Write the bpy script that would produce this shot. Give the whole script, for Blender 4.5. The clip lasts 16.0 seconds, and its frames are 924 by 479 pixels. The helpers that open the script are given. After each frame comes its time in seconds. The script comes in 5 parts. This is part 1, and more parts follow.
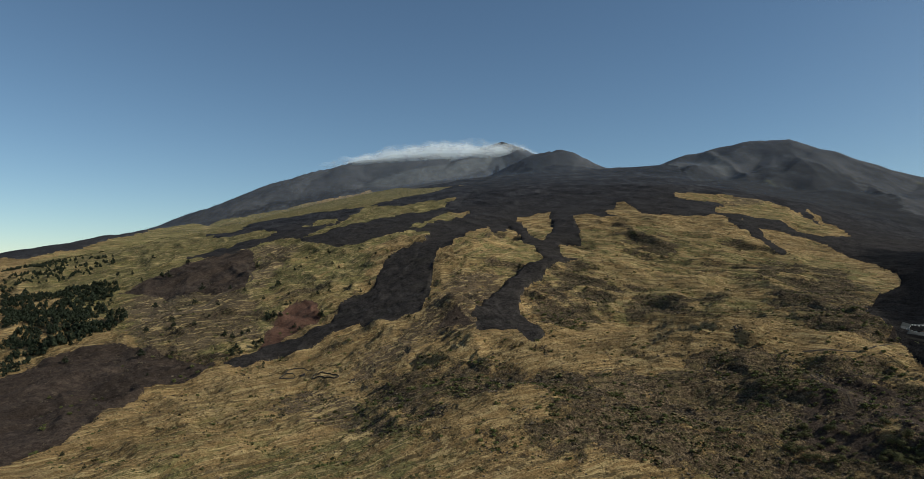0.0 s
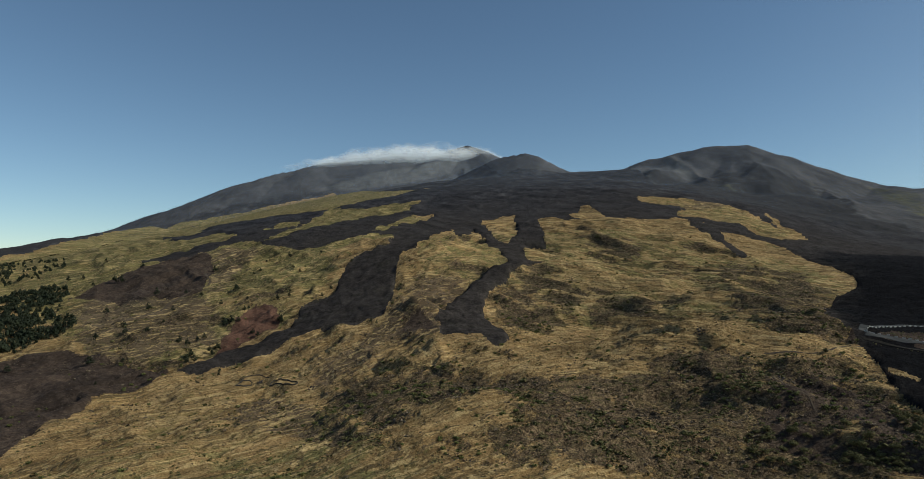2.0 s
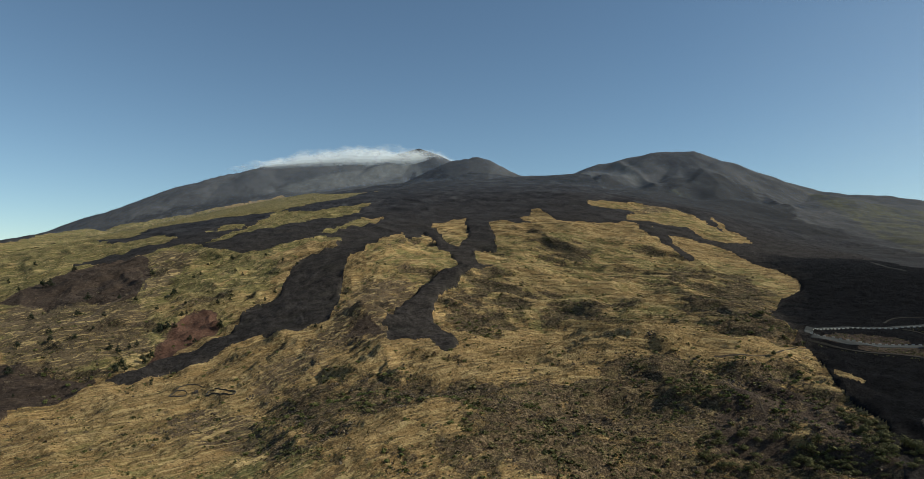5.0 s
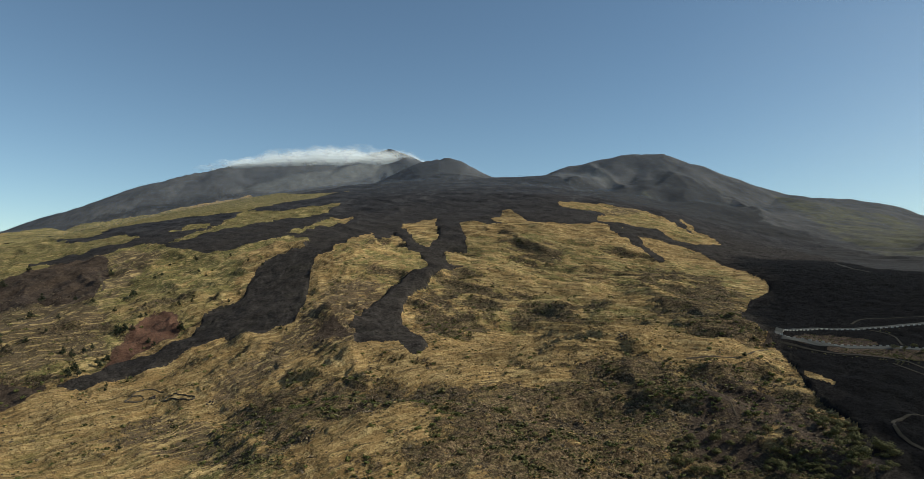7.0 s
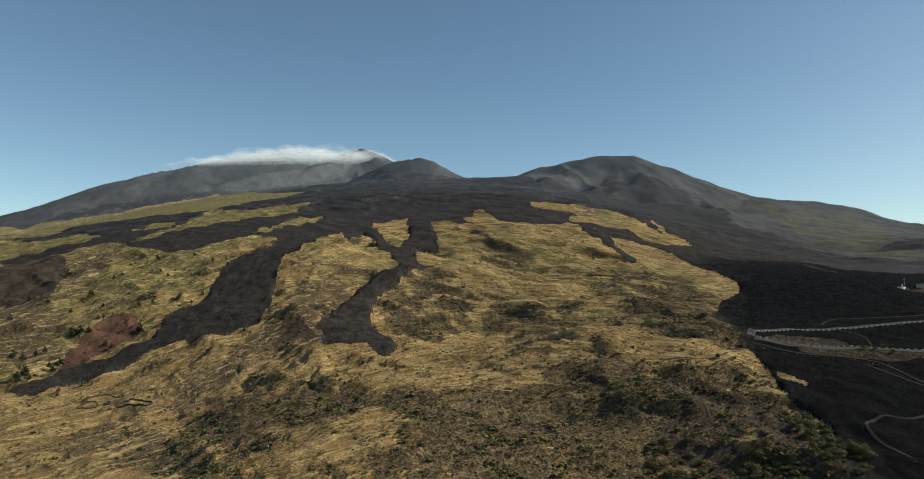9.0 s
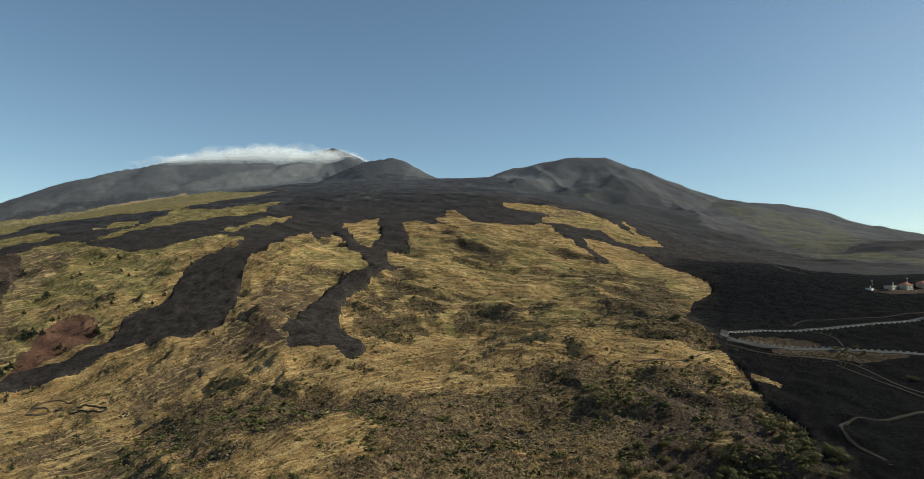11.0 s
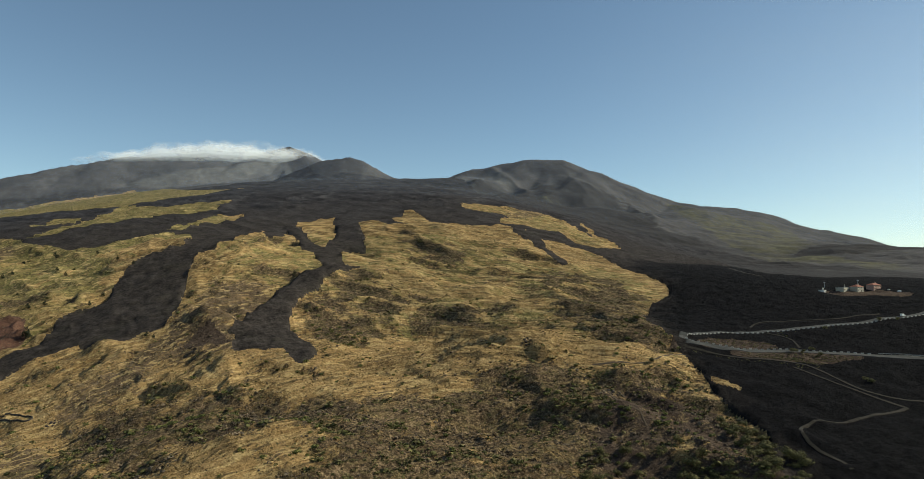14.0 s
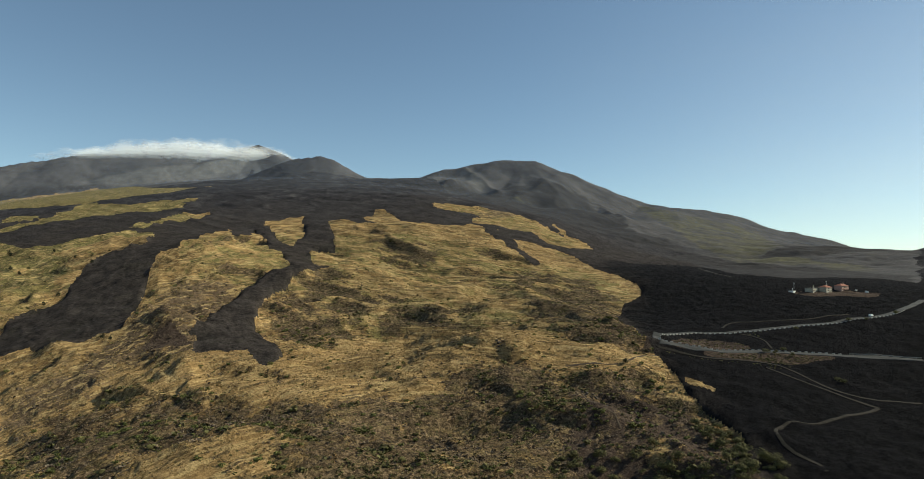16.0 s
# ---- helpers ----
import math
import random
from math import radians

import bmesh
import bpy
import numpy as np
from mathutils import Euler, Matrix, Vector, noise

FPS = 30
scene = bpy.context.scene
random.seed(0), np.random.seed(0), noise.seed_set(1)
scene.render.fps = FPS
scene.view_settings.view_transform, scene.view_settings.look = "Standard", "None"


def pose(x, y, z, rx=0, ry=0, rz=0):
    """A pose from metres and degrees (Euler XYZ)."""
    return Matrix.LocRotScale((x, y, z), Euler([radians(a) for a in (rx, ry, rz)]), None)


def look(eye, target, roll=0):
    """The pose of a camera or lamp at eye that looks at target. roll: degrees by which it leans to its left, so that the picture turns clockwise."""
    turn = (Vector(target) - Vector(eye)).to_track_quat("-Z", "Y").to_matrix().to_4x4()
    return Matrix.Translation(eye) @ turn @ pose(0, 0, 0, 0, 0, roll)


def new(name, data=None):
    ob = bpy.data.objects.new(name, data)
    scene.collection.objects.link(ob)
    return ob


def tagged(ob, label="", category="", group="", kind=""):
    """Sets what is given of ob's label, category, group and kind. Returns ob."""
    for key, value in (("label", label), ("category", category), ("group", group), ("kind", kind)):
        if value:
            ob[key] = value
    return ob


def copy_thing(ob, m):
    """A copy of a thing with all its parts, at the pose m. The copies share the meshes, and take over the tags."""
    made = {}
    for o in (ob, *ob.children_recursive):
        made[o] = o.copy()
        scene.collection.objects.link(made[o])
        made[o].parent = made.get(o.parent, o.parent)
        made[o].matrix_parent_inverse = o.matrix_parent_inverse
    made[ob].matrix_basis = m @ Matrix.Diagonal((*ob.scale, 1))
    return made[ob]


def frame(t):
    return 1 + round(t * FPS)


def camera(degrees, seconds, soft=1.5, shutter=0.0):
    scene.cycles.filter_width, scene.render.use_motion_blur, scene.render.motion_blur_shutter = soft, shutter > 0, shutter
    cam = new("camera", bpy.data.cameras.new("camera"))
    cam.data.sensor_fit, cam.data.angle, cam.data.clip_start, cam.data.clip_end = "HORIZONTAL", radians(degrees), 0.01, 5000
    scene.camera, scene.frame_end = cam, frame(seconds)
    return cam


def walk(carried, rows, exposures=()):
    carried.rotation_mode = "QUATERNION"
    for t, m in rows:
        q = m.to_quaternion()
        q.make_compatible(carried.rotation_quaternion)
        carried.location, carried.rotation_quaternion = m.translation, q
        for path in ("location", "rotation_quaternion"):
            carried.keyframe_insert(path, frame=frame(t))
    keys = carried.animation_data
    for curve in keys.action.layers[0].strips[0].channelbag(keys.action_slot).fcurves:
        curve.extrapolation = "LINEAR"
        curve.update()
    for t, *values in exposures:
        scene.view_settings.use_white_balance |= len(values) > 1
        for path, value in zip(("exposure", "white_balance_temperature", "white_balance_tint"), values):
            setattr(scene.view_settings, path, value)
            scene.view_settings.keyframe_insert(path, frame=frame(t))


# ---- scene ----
cam = camera(69.03, 16.0, soft=0.6)

# seconds, eye, heading clockwise from north, tilt above level, lean
FLIGHT = [
    (0, (0.00, 0.00, -0.00), -0.000, 2.186, -0.000),
    (1, (0.88, 5.18, -0.32), 1.492, 2.346, -0.043),
    (2, (1.86, 10.48, -0.54), 2.966, 2.496, -0.091),
    (3, (3.00, 15.99, -0.76), 4.416, 2.629, -0.138),
    (4, (4.40, 21.76, -0.98), 5.815, 2.733, -0.153),
    (6.5, (8.24, 37.06, -1.63), 8.878, 2.917, -0.097),
    (7.5, (9.80, 43.42, -1.91), 10.158, 2.928, -0.047),
    (8.5, (11.47, 50.02, -2.18), 11.339, 2.966, -0.027),
    (11.5, (17.06, 69.49, -3.08), 14.884, 3.126, 0.111),
    (12.5, (19.08, 75.37, -3.37), 16.120, 3.187, 0.176),
    (13.5, (21.21, 81.07, -3.81), 17.252, 3.222, 0.276),
    (14.5, (23.38, 86.88, -4.25), 18.408, 3.261, 0.322),
    (15.5, (25.51, 92.91, -4.76), 19.635, 3.304, 0.373),
    (16, (26.59, 96.00, -5.02), 20.228, 3.323, 0.420),
]


def aim(eye, heading, tilt, lean):
    h, p = radians(heading), radians(tilt)
    e = Vector(eye)
    return look(e, e + 1000 * Vector((math.sin(h) * math.cos(p), math.cos(h) * math.cos(p), math.sin(p))), lean)


walk(cam, [(t, aim(e, h, p, r)) for t, e, h, p, r in FLIGHT], [(0, -0.13, 6250, -1), (4, 0.07, 6450, -2), (7, 0.25, 6650, -3), (12, 0.4, 6950, -3), (16, 0.46, 7100, -3)])

# ---- light ----
SUN_TURN, SUN_HEIGHT = 100, 34
world = bpy.data.worlds.new("sky")
scene.world = world
world.use_nodes = True
wn = world.node_tree.nodes
sky = wn.new("ShaderNodeTexSky")
sky.sky_type, sky.sun_disc = "NISHITA", False
sky.sun_elevation, sky.sun_rotation = radians(SUN_HEIGHT), radians(SUN_TURN)
sky.altitude, sky.air_density, sky.dust_density, sky.ozone_density = 2300, 1.0, 0.2, 1.5
wn["Background"].inputs["Strength"].default_value = 0.093
world.node_tree.links.new(sky.outputs["Color"], wn["Background"].inputs["Color"])

sun_data = bpy.data.lights.new("sun", "SUN")
sun_data.energy, sun_data.angle, sun_data.color = 3.8, radians(0.5), (1.0, 0.93, 0.82)
sun = new("sun", sun_data)
st, sh = radians(SUN_TURN), radians(SUN_HEIGHT)
sun.matrix_world = look(1000 * Vector((math.sin(st) * math.cos(sh), math.cos(st) * math.cos(sh), math.sin(sh))), (0, 0, 0))

# ---- noise on the plan ----
rng = np.random.default_rng(7)
TABLE = rng.random((256, 256))


def grain(x, y, size, seed=0):
    """Smooth noise from -1 to 1 with lumps of that size."""
    a, b = x / size + 17.3 * seed, y / size - 9.1 * seed
    i, j = np.floor(a).astype(int), np.floor(b).astype(int)
    f, g = a - i, b - j
    f, g = f * f * (3 - 2 * f), g * g * (3 - 2 * g)
    i0, j0, i1, j1 = i & 255, j & 255, (i + 1) & 255, (j + 1) & 255
    return 2 * ((TABLE[i0, j0] * (1 - f) + TABLE[i1, j0] * f) * (1 - g) + (TABLE[i0, j1] * (1 - f) + TABLE[i1, j1] * f) * g) - 1


def layered(x, y, size, octaves, seed=0, fall=0.5):
    total, amp = 0, 1.0
    for k in range(octaves):
        total = total + amp * grain(x * math.cos(k) - y * math.sin(k), x * math.sin(k) + y * math.cos(k), size / 2 ** k, seed + k)
        amp *= fall
    return total


# ---- the lie of the land ----
SLOPE = [-157.3, 24.1, 154.3, 29.2, 8.9, 10.0, -34.6]
# round knolls and hollows: x, y, radius, height
BROAD_KNOLLS = [
    (-400, 600, 300, -31.1),
    (180, 350, 110, -36.0),
    (300, 1950, 500, 26.0),
    (-150, 1350, 300, 26.4),
    (0, 980, 110, 23.7),
    (1100, 350, 500, 16.2),
    (-650, 1100, 300, -15.8),
    (-180, 620, 110, -14.7),
    (180, 710, 110, -28.6),
    (1100, 1150, 500, -13.1),
    (270, 620, 110, 8.3),
    (0, 800, 110, 4.0),
    (1100, 1350, 300, -16.6),
    (1100, 1600, 300, -27.0),
]
LOW_KNOLLS = [
    (850, 350, 300, 11.4),
    (-500, 1950, 500, 9.4),
    (600, 1600, 300, 21.6),
    (1100, 1550, 500, -18.1),
    (450, 350, 180, -21.8),
    (-90, 530, 110, -13.7),
    (-180, 800, 110, -9.3),
    (450, 710, 110, -15.5),
    (-450, 980, 110, -18.3),
    (300, 950, 180, -13.5),
    (180, 530, 110, -10.3),
    (850, 1100, 300, -8.7),
    (15, 448, 42, 7),
    (-6, 708, 18, 16),
]
BANK_KNOLLS = [
    (243, 596, 26, 5),
    (175, 890, 70, 9),
    (110, 700, 60, -5),
    (-30, 470, 40, 3),
    (40, 508, 32, -6),
    (100, 505, 36, -6),
    (160, 475, 36, -5),
    (240, 800, 45, 5),
    (-430, 1130, 80, 10),
    (330, 700, 50, 5),
    (1540, 1400, 85, 11),
    (1400, 1385, 62, 9),
    (1680, 1090, 240, 34),
]
MOUNDS = BROAD_KNOLLS + LOW_KNOLLS + BANK_KNOLLS
# flow fronts: line along the brink, height, length of the back
EAST_FRONTS = [
    ([(98, 868), (110, 885), (153, 913), (203, 908), (235, 880), (254, 830)], 9, 70),
    ([(175, 758), (189, 772), (211, 779), (237, 765), (279, 740), (282, 706)], 7, 60),
    ([(284, 1264), (284, 1180), (289, 1099), (308, 1048), (330, 1012)], 7, 70),
    ([(182, 617), (204, 616), (222, 587), (232, 572)], 6, 50),
    ([(336, 744), (337, 697), (351, 679), (349, 609), (354, 573)], 6, 60),
    ([(293, 610), (313, 587), (323, 567), (341, 546)], 6, 50),
]
MIDDLE_FRONTS = [
    ([(160, 586), (178, 578), (212, 577), (238, 570), (243, 553), (265, 549)], 8, 50),
    ([(256, 501), (274, 502), (312, 508), (329, 496)], 9, 45),
    ([(171, 533), (196, 541), (215, 528), (218, 492)], 6, 40),
    ([(59, 818), (88, 781), (105, 762)], 3, 40),
    ([(5, 979), (41, 1146), (89, 1155), (120, 1081)], 5, 60),
    ([(6, 870), (35, 916), (80, 914), (105, 874)], 5, 50),
]
WEST_FRONTS = [
    ([(309, 962), (355, 945), (394, 894), (393, 824)], 6, 60),
    ([(369, 1057), (417, 1030), (454, 984), (463, 911)], 5, 70),
    ([(-10, 594), (26, 591), (63, 579), (99, 572)], 4, 60),
    ([(80, 534), (113, 547), (149, 544), (166, 527)], 4, 50),
    ([(-81, 594), (-41, 599), (0, 559), (31, 528)], 4, 60),
    ([(-339, 677), (-304, 698), (-237, 669), (-186, 648)], 6, 60),
]
NEAR_FRONTS = [
    ([(-251, 863), (-215, 894), (-152, 878), (-116, 837)], 5, 70),
    ([(-322, 778), (-296, 830), (-236, 813), (-189, 764)], 5, 70),
    ([(200, 489), (220, 480), (243, 460), (256, 441)], 6, 40),
    ([(135, 486), (170, 497), (196, 482)], 6, 40),
]
SCARPS = EAST_FRONTS + MIDDLE_FRONTS + WEST_FRONTS + NEAR_FRONTS
# crests: points x, y, z and the steepness of their flanks
SPUR = [(430, 1560, 138), (560, 2000, 230), (620, 2500, 322), (800, 3268, 468), (950, 3190, 470)]
WEST_SHOULDER = [(-1417, 2060, 20), (-1412, 2301, 70), (-1341, 2571, 116), (-1186, 2972, 186)]
SUMMIT = [(-1700, 3200, 100), (-1160, 3250, 178), (-1101, 3637, 345), (-939, 3888, 524), (-673, 4146, 639), (-318, 4288, 707), (23, 4400, 729),
          (262, 4492, 832), (421, 4380, 730), (520, 4320, 640), (640, 4300, 470)]
MIDDLE_CONE = [(371, 3480, 577), (440, 3430, 583), (496, 3384, 588), (635, 3289, 504)]
EAST_MOUNTAIN = [(978, 3170, 493), (1064, 3150, 529), (1192, 3090, 542), (1282, 3040, 562), (1445, 2950, 562), (1528, 2830, 488)]
EAST_APRON = [(1528, 2830, 488), (1790, 2560, 340), (1951, 2398, 282), (2018, 2204, 225), (2129, 1946, 147), (2195, 1705, 53), (2149, 1597, 5)]
ROCK_RIDGE = [(1130, 3069, 527), (1132, 2938, 476), (1129, 2794, 418), (1088, 2548, 346)]
GULLY_BROW = [(1341, 2767, 456), (1386, 2620, 403), (1440, 2530, 356), (1457, 2393, 287), (1294, 1966, 186)]
CRESTS = [(SPUR, 0.05, 0.0003), (WEST_SHOULDER, 0.2, 0.0001), (SUMMIT, 0.42, 0), (MIDDLE_CONE, 0.5, 0), (EAST_MOUNTAIN, 0.55, 0), (EAST_APRON, 0.3, 0), (ROCK_RIDGE, 0.6, 0), (GULLY_BROW, 0.5, 0)]


def smooth_max(a, b, k=8.0):
    m = np.maximum(a, b)
    return m + k * np.log(np.exp((a - m) / k) + np.exp((b - m) / k))


def crest(x, y, points, steep, bow):
    best = np.full(np.shape(x), -1e9)
    for (x0, y0, z0), (x1, y1, z1) in zip(points, points[1:]):
        dx, dy = x1 - x0, y1 - y0
        t = np.clip(((x - x0) * dx + (y - y0) * dy) / (dx * dx + dy * dy), 0, 1)
        d = np.hypot(x - x0 - t * dx, y - y0 - t * dy)
        best = np.maximum(best, z0 + (z1 - z0) * t - steep * d - bow * d * d)
    return best


def hummocks(x, y):
    """Grassed-over old flows: knolls and hollows some tens of metres across."""
    d = np.hypot(x - 15, y - 45)
    calm = np.clip((d - 250) / 150, 0, 1) * np.clip((2600 - d) / 900, 0, 1)
    calm = calm * (1 - 0.85 * np.clip((x - 330 - 0.2 * (y - 450)) / 70, 0, 1) * np.clip((1150 - y) / 150, 0, 1))
    big = layered(x + 0.35 * y, y, 82, 2, 21)
    small = 0.5 - np.abs(layered(x + 0.5 * y, 0.8 * y, 44, 2, 25))
    return calm * (4.2 * big + (4.6 + 2.2 * np.clip((d - 600) / 200, 0, 1)) * small)


def fall_lines(x, y):
    """Places across and along the lines that sweep down both sides of the hill."""
    return 0.72 * (y + np.hypot(x - 150, 90)), 1.25 * (x - 150)


def ribs(x, y):
    """Low ribs and runnels that run down the hill."""
    a, rho = fall_lines(x, y)
    d = np.hypot(x - 15, y - 45)
    calm = np.clip((d - 250) / 150, 0, 1) * np.clip((1600 - y) / 300, 0, 1)
    calm = calm * (1 - 0.8 * np.clip((x - 340 - 0.2 * (y - 450)) / 60, 0, 1))
    bend = a + 14 * layered(x, y, 90, 2, 81)
    broad = 0.5 - np.abs(layered(bend, 0.25 * rho, 34, 2, 83))
    fine = 0.5 - np.abs(layered(bend, 0.16 * rho, 13, 2, 87))
    return calm * (5.6 * broad + 2.0 * fine)


def scarps(x, y):
    """Old flow fronts under the turf: a steep face below each line and a long back behind it."""
    rise, face = np.zeros(np.shape(x)), np.zeros(np.shape(x))
    for line, h, run in SCARPS:
        px, py = [p[0] for p in line], [p[1] for p in line]
        m = run + 10
        box = (x > min(px) - m) & (x < max(px) + m) & (y > min(py) - m) & (y < max(py) + m)
        if not box.any():
            continue
        xs, ys = x[box], y[box]
        near, side, along = np.full(xs.shape, 1e9), np.ones(xs.shape), np.zeros(xs.shape)
        for k, ((x0, y0), (x1, y1)) in enumerate(zip(line, line[1:])):
            dx, dy = x1 - x0, y1 - y0
            t = np.clip(((xs - x0) * dx + (ys - y0) * dy) / (dx * dx + dy * dy), 0, 1)
            d = np.hypot(xs - x0 - t * dx, ys - y0 - t * dy)
            up = np.sign(dx * (ys - y0) - dy * (xs - x0))
            hit = d < near
            near, side, along = np.where(hit, d, near), np.where(hit, up, side), np.where(hit, (k + t) / (len(line) - 1), along)
        s = near * side + 5 * layered(xs, ys, 30, 3, 71)
        wide = 1.7 * h
        f = np.clip(1 + s / wide, 0, 1)
        back = np.clip(1 - s / run, 0, 1) ** 2
        ends = np.minimum(1, 5 * along * (1 - along))
        rise[box] += 0.75 * h * ends * f * f * (3 - 2 * f) * np.where(s > 0, back, 1)
        face[box] = np.maximum(face[box], ends * np.clip(1.25 - np.abs(s + 0.6 * wide) / wide, 0, 1))
    return rise, face


def land(x, y):
    x, y = np.asarray(x, float), np.asarray(y, float)
    u, v = np.clip(x / 1000, -2, 2.5), np.clip(y / 1000, -0.6, 3.0)
    z = SLOPE[0] + SLOPE[1] * u + SLOPE[2] * v + SLOPE[3] * u * v + SLOPE[4] * v * v + SLOPE[5] * u * u + SLOPE[6] * u * u * v
    for a, b, r, h in MOUNDS:
        z = z + h * np.exp(-((x - a) ** 2 + (y - b) ** 2) / r ** 2)
    for points, steep, bow in CRESTS:
        z = smooth_max(z, crest(x, y, points, steep, bow))
    return z + hummocks(x, y) + ribs(x, y) + scarps(x, y)[0]


# ---- cover of the ground, outlines on the plan ----
RIGHT_TONGUE = [(101, 1506), (98, 1315), (113, 1308), (119, 1195), (129, 1102), (144, 1138), (167, 1234), (196, 1530), (245, 1503), (213, 1273), (208, 1185),
    (195, 1121), (193, 1079), (169, 1092), (153, 1051), (143, 946), (160, 929), (143, 919), (124, 891), (112, 875), (100, 847), (85, 830),
    (72, 795), (63, 745), (62, 726), (67, 701), (77, 661), (79, 641), (67, 592), (61, 583), (54, 601), (52, 634), (36, 627), (21, 609),
    (15, 635), (17, 677), (10, 685), (11, 693), (29, 754), (47, 810), (62, 838), (76, 891), (92, 906), (110, 938), (110, 974), (110, 1027),
    (99, 1084), (97, 1195), (91, 1292)]
LEFT_TONGUE = [(5, 1310), (-24, 1210), (-55, 1080), (-77, 1034), (-99, 998), (-111, 935), (-115, 889), (-114, 843), (-130, 830), (-145, 811),
    (-145, 772), (-163, 745), (-181, 721), (-208, 703), (-219, 661), (-232, 654), (-220, 645), (-201, 646), (-184, 664), (-162, 670), (-145, 691),
    (-128, 707), (-109, 719), (-80, 703), (-60, 716), (-43, 717), (-38, 763), (-38, 838), (-36, 872), (-35, 926), (-29, 973), (-7, 1114), (26, 1252),
    (60, 1312)]
GREAT_FLOW = [(20, 1252), (34, 1504), (-23, 1920), (19, 2685), (212, 4014), (330, 3131), (725, 2913), (881, 2806), (830, 2186), (825, 1737), (895, 1617),
    (1105, 1635), (1500, 1800), (1950, 1500), (2100, 900), (1500, 300), (800, -200), (350, 100), (270, 300), (293, 373), (317, 415), (322, 452),
    (340, 511), (357, 556), (377, 633), (458, 740), (507, 777), (533, 832), (545, 943), (559, 1056), (518, 1123), (490, 1132), (502, 1211),
    (440, 1228), (381, 1260), (335, 1257), (239, 1287), (207, 1415), (138, 1394), (74, 1294), (29, 1197)]
STREAK = [(471, 1205), (502, 1211), (489, 1084), (469, 971), (451, 962), (466, 1078)]
ISLAND_EAST = [(497, 1568), (563, 1653), (654, 1608), (747, 1575), (691, 1324), (653, 1148), (589, 1094), (558, 1139), (562, 1242), (479, 1270), (577, 1490),
    (517, 1519)]
ISLAND_MIDDLE = [(276, 1297), (340, 1476), (357, 1428), (331, 1252), (293, 1270)]
UPPER = [(-1351, 2086), (-1316, 2257), (-1302, 2509), (-1257, 2770), (-1149, 3186), (-1038, 3198), (-937, 3255), (-835, 3333), (-726, 3416),
    (-607, 3488), (-484, 3588), (-278, 2966), (-143, 2701), (-19, 2620), (128, 2705), (299, 2574), (586, 2259), (725, 2123), (690, 1655),
    (773, 1565), (836, 1461), (984, 1450), (807, 1032), (755, 892), (798, 835), (903, 848), (971, 825), (930, 742), (2000, 1500), (3000, 1300),
    (6000, 1500), (6000, 6500), (-6000, 6500), (-3000, 1900)]
DARK_FAN = [(-434, 2714), (-41, 2899), (218, 4121), (334, 3169), (497, 3136), (957, 3141), (830, 2186), (825, 1737), (1096, 1752), (1191, 1525),
    (537, 1140), (313, 1607), (-25, 2037)]
PALE_ASH = [(-593, 3664), (-261, 4005), (151, 4249), (231, 4389), (331, 3430), (218, 4121), (-57, 3838), (-380, 3605)]
GREEN_FLANK = [(1686, 2487), (1726, 2382), (1778, 2199), (1889, 2019), (1290, 1229), (1306, 1142), (1200, 984), (1107, 992), (1208, 1172),
    (1186, 1228), (1105, 1228), (1257, 1510), (1339, 1725), (1545, 2140)]
PALE_PATH = [(962, 3145), (944, 2762), (981, 2615), (925, 2566), (879, 2725)]
PALE_ROCKS = [(1109, 3091), (1144, 3027), (1130, 2848), (1104, 2584), (1067, 2629), (1041, 2746), (1069, 2966)]
PALE_STRIP = [(778, 1516), (780, 1486), (658, 1148), (630, 1123), (682, 1272)]
GRASS_SCRAP = [(338, 487), (341, 481), (346, 469), (343, 468), (337, 476), (334, 484)]
BEND_PATCH = [(372, 548), (402, 564), (429, 560), (443, 544), (438, 528), (409, 530), (381, 538)]
VERGE = [(393, 529), (458, 517), (490, 496), (437, 497), (402, 514)]
HILL_SWARD = [(-27, 1143), (81, 1228), (219, 1176), (333, 1171), (432, 1024), (519, 919), (496, 764), (425, 700), (297, 587), (248, 668), (144, 735),
    (106, 829), (-3, 853)]
CINDER_HILL = [(-529, 1031), (-508, 1067), (-484, 1119), (-472, 1227), (-444, 1302), (-374, 1197), (-319, 1040), (-304, 935), (-322, 911),
    (-369, 949), (-436, 989)]
BROWN_WASTE = [(-434, 637), (-422, 707), (-369, 725), (-285, 676), (-235, 652), (-245, 619), (-271, 583), (-270, 536), (-267, 464), (-275, 406), (-420, 330)]
RED_BANK = [(-209, 662), (-214, 726), (-217, 780), (-215, 824), (-209, 853), (-182, 841), (-163, 794), (-165, 764), (-185, 742), (-197, 706)]
CINDER_KNOLL = [(-23, 663), (-17, 693), (-5, 696), (8, 684), (17, 644)]
NEAR_SCRUB = [(-76, 527), (-54, 537), (-36, 555), (2, 546), (40, 532), (81, 522), (130, 527), (161, 526), (187, 563), (210, 570), (257, 561), (283, 532),
    (256, 501), (282, 491), (326, 486), (319, 436), (317, 386), (300, 360), (71, 390), (70, 424), (51, 435), (18, 453), (-24, 463), (-35, 438),
    (-42, 403), (-63, 455)]
LOW_SCRUB = [(14, 403), (49, 417), (73, 422), (77, 392), (-18, 393), (-1, 395)]
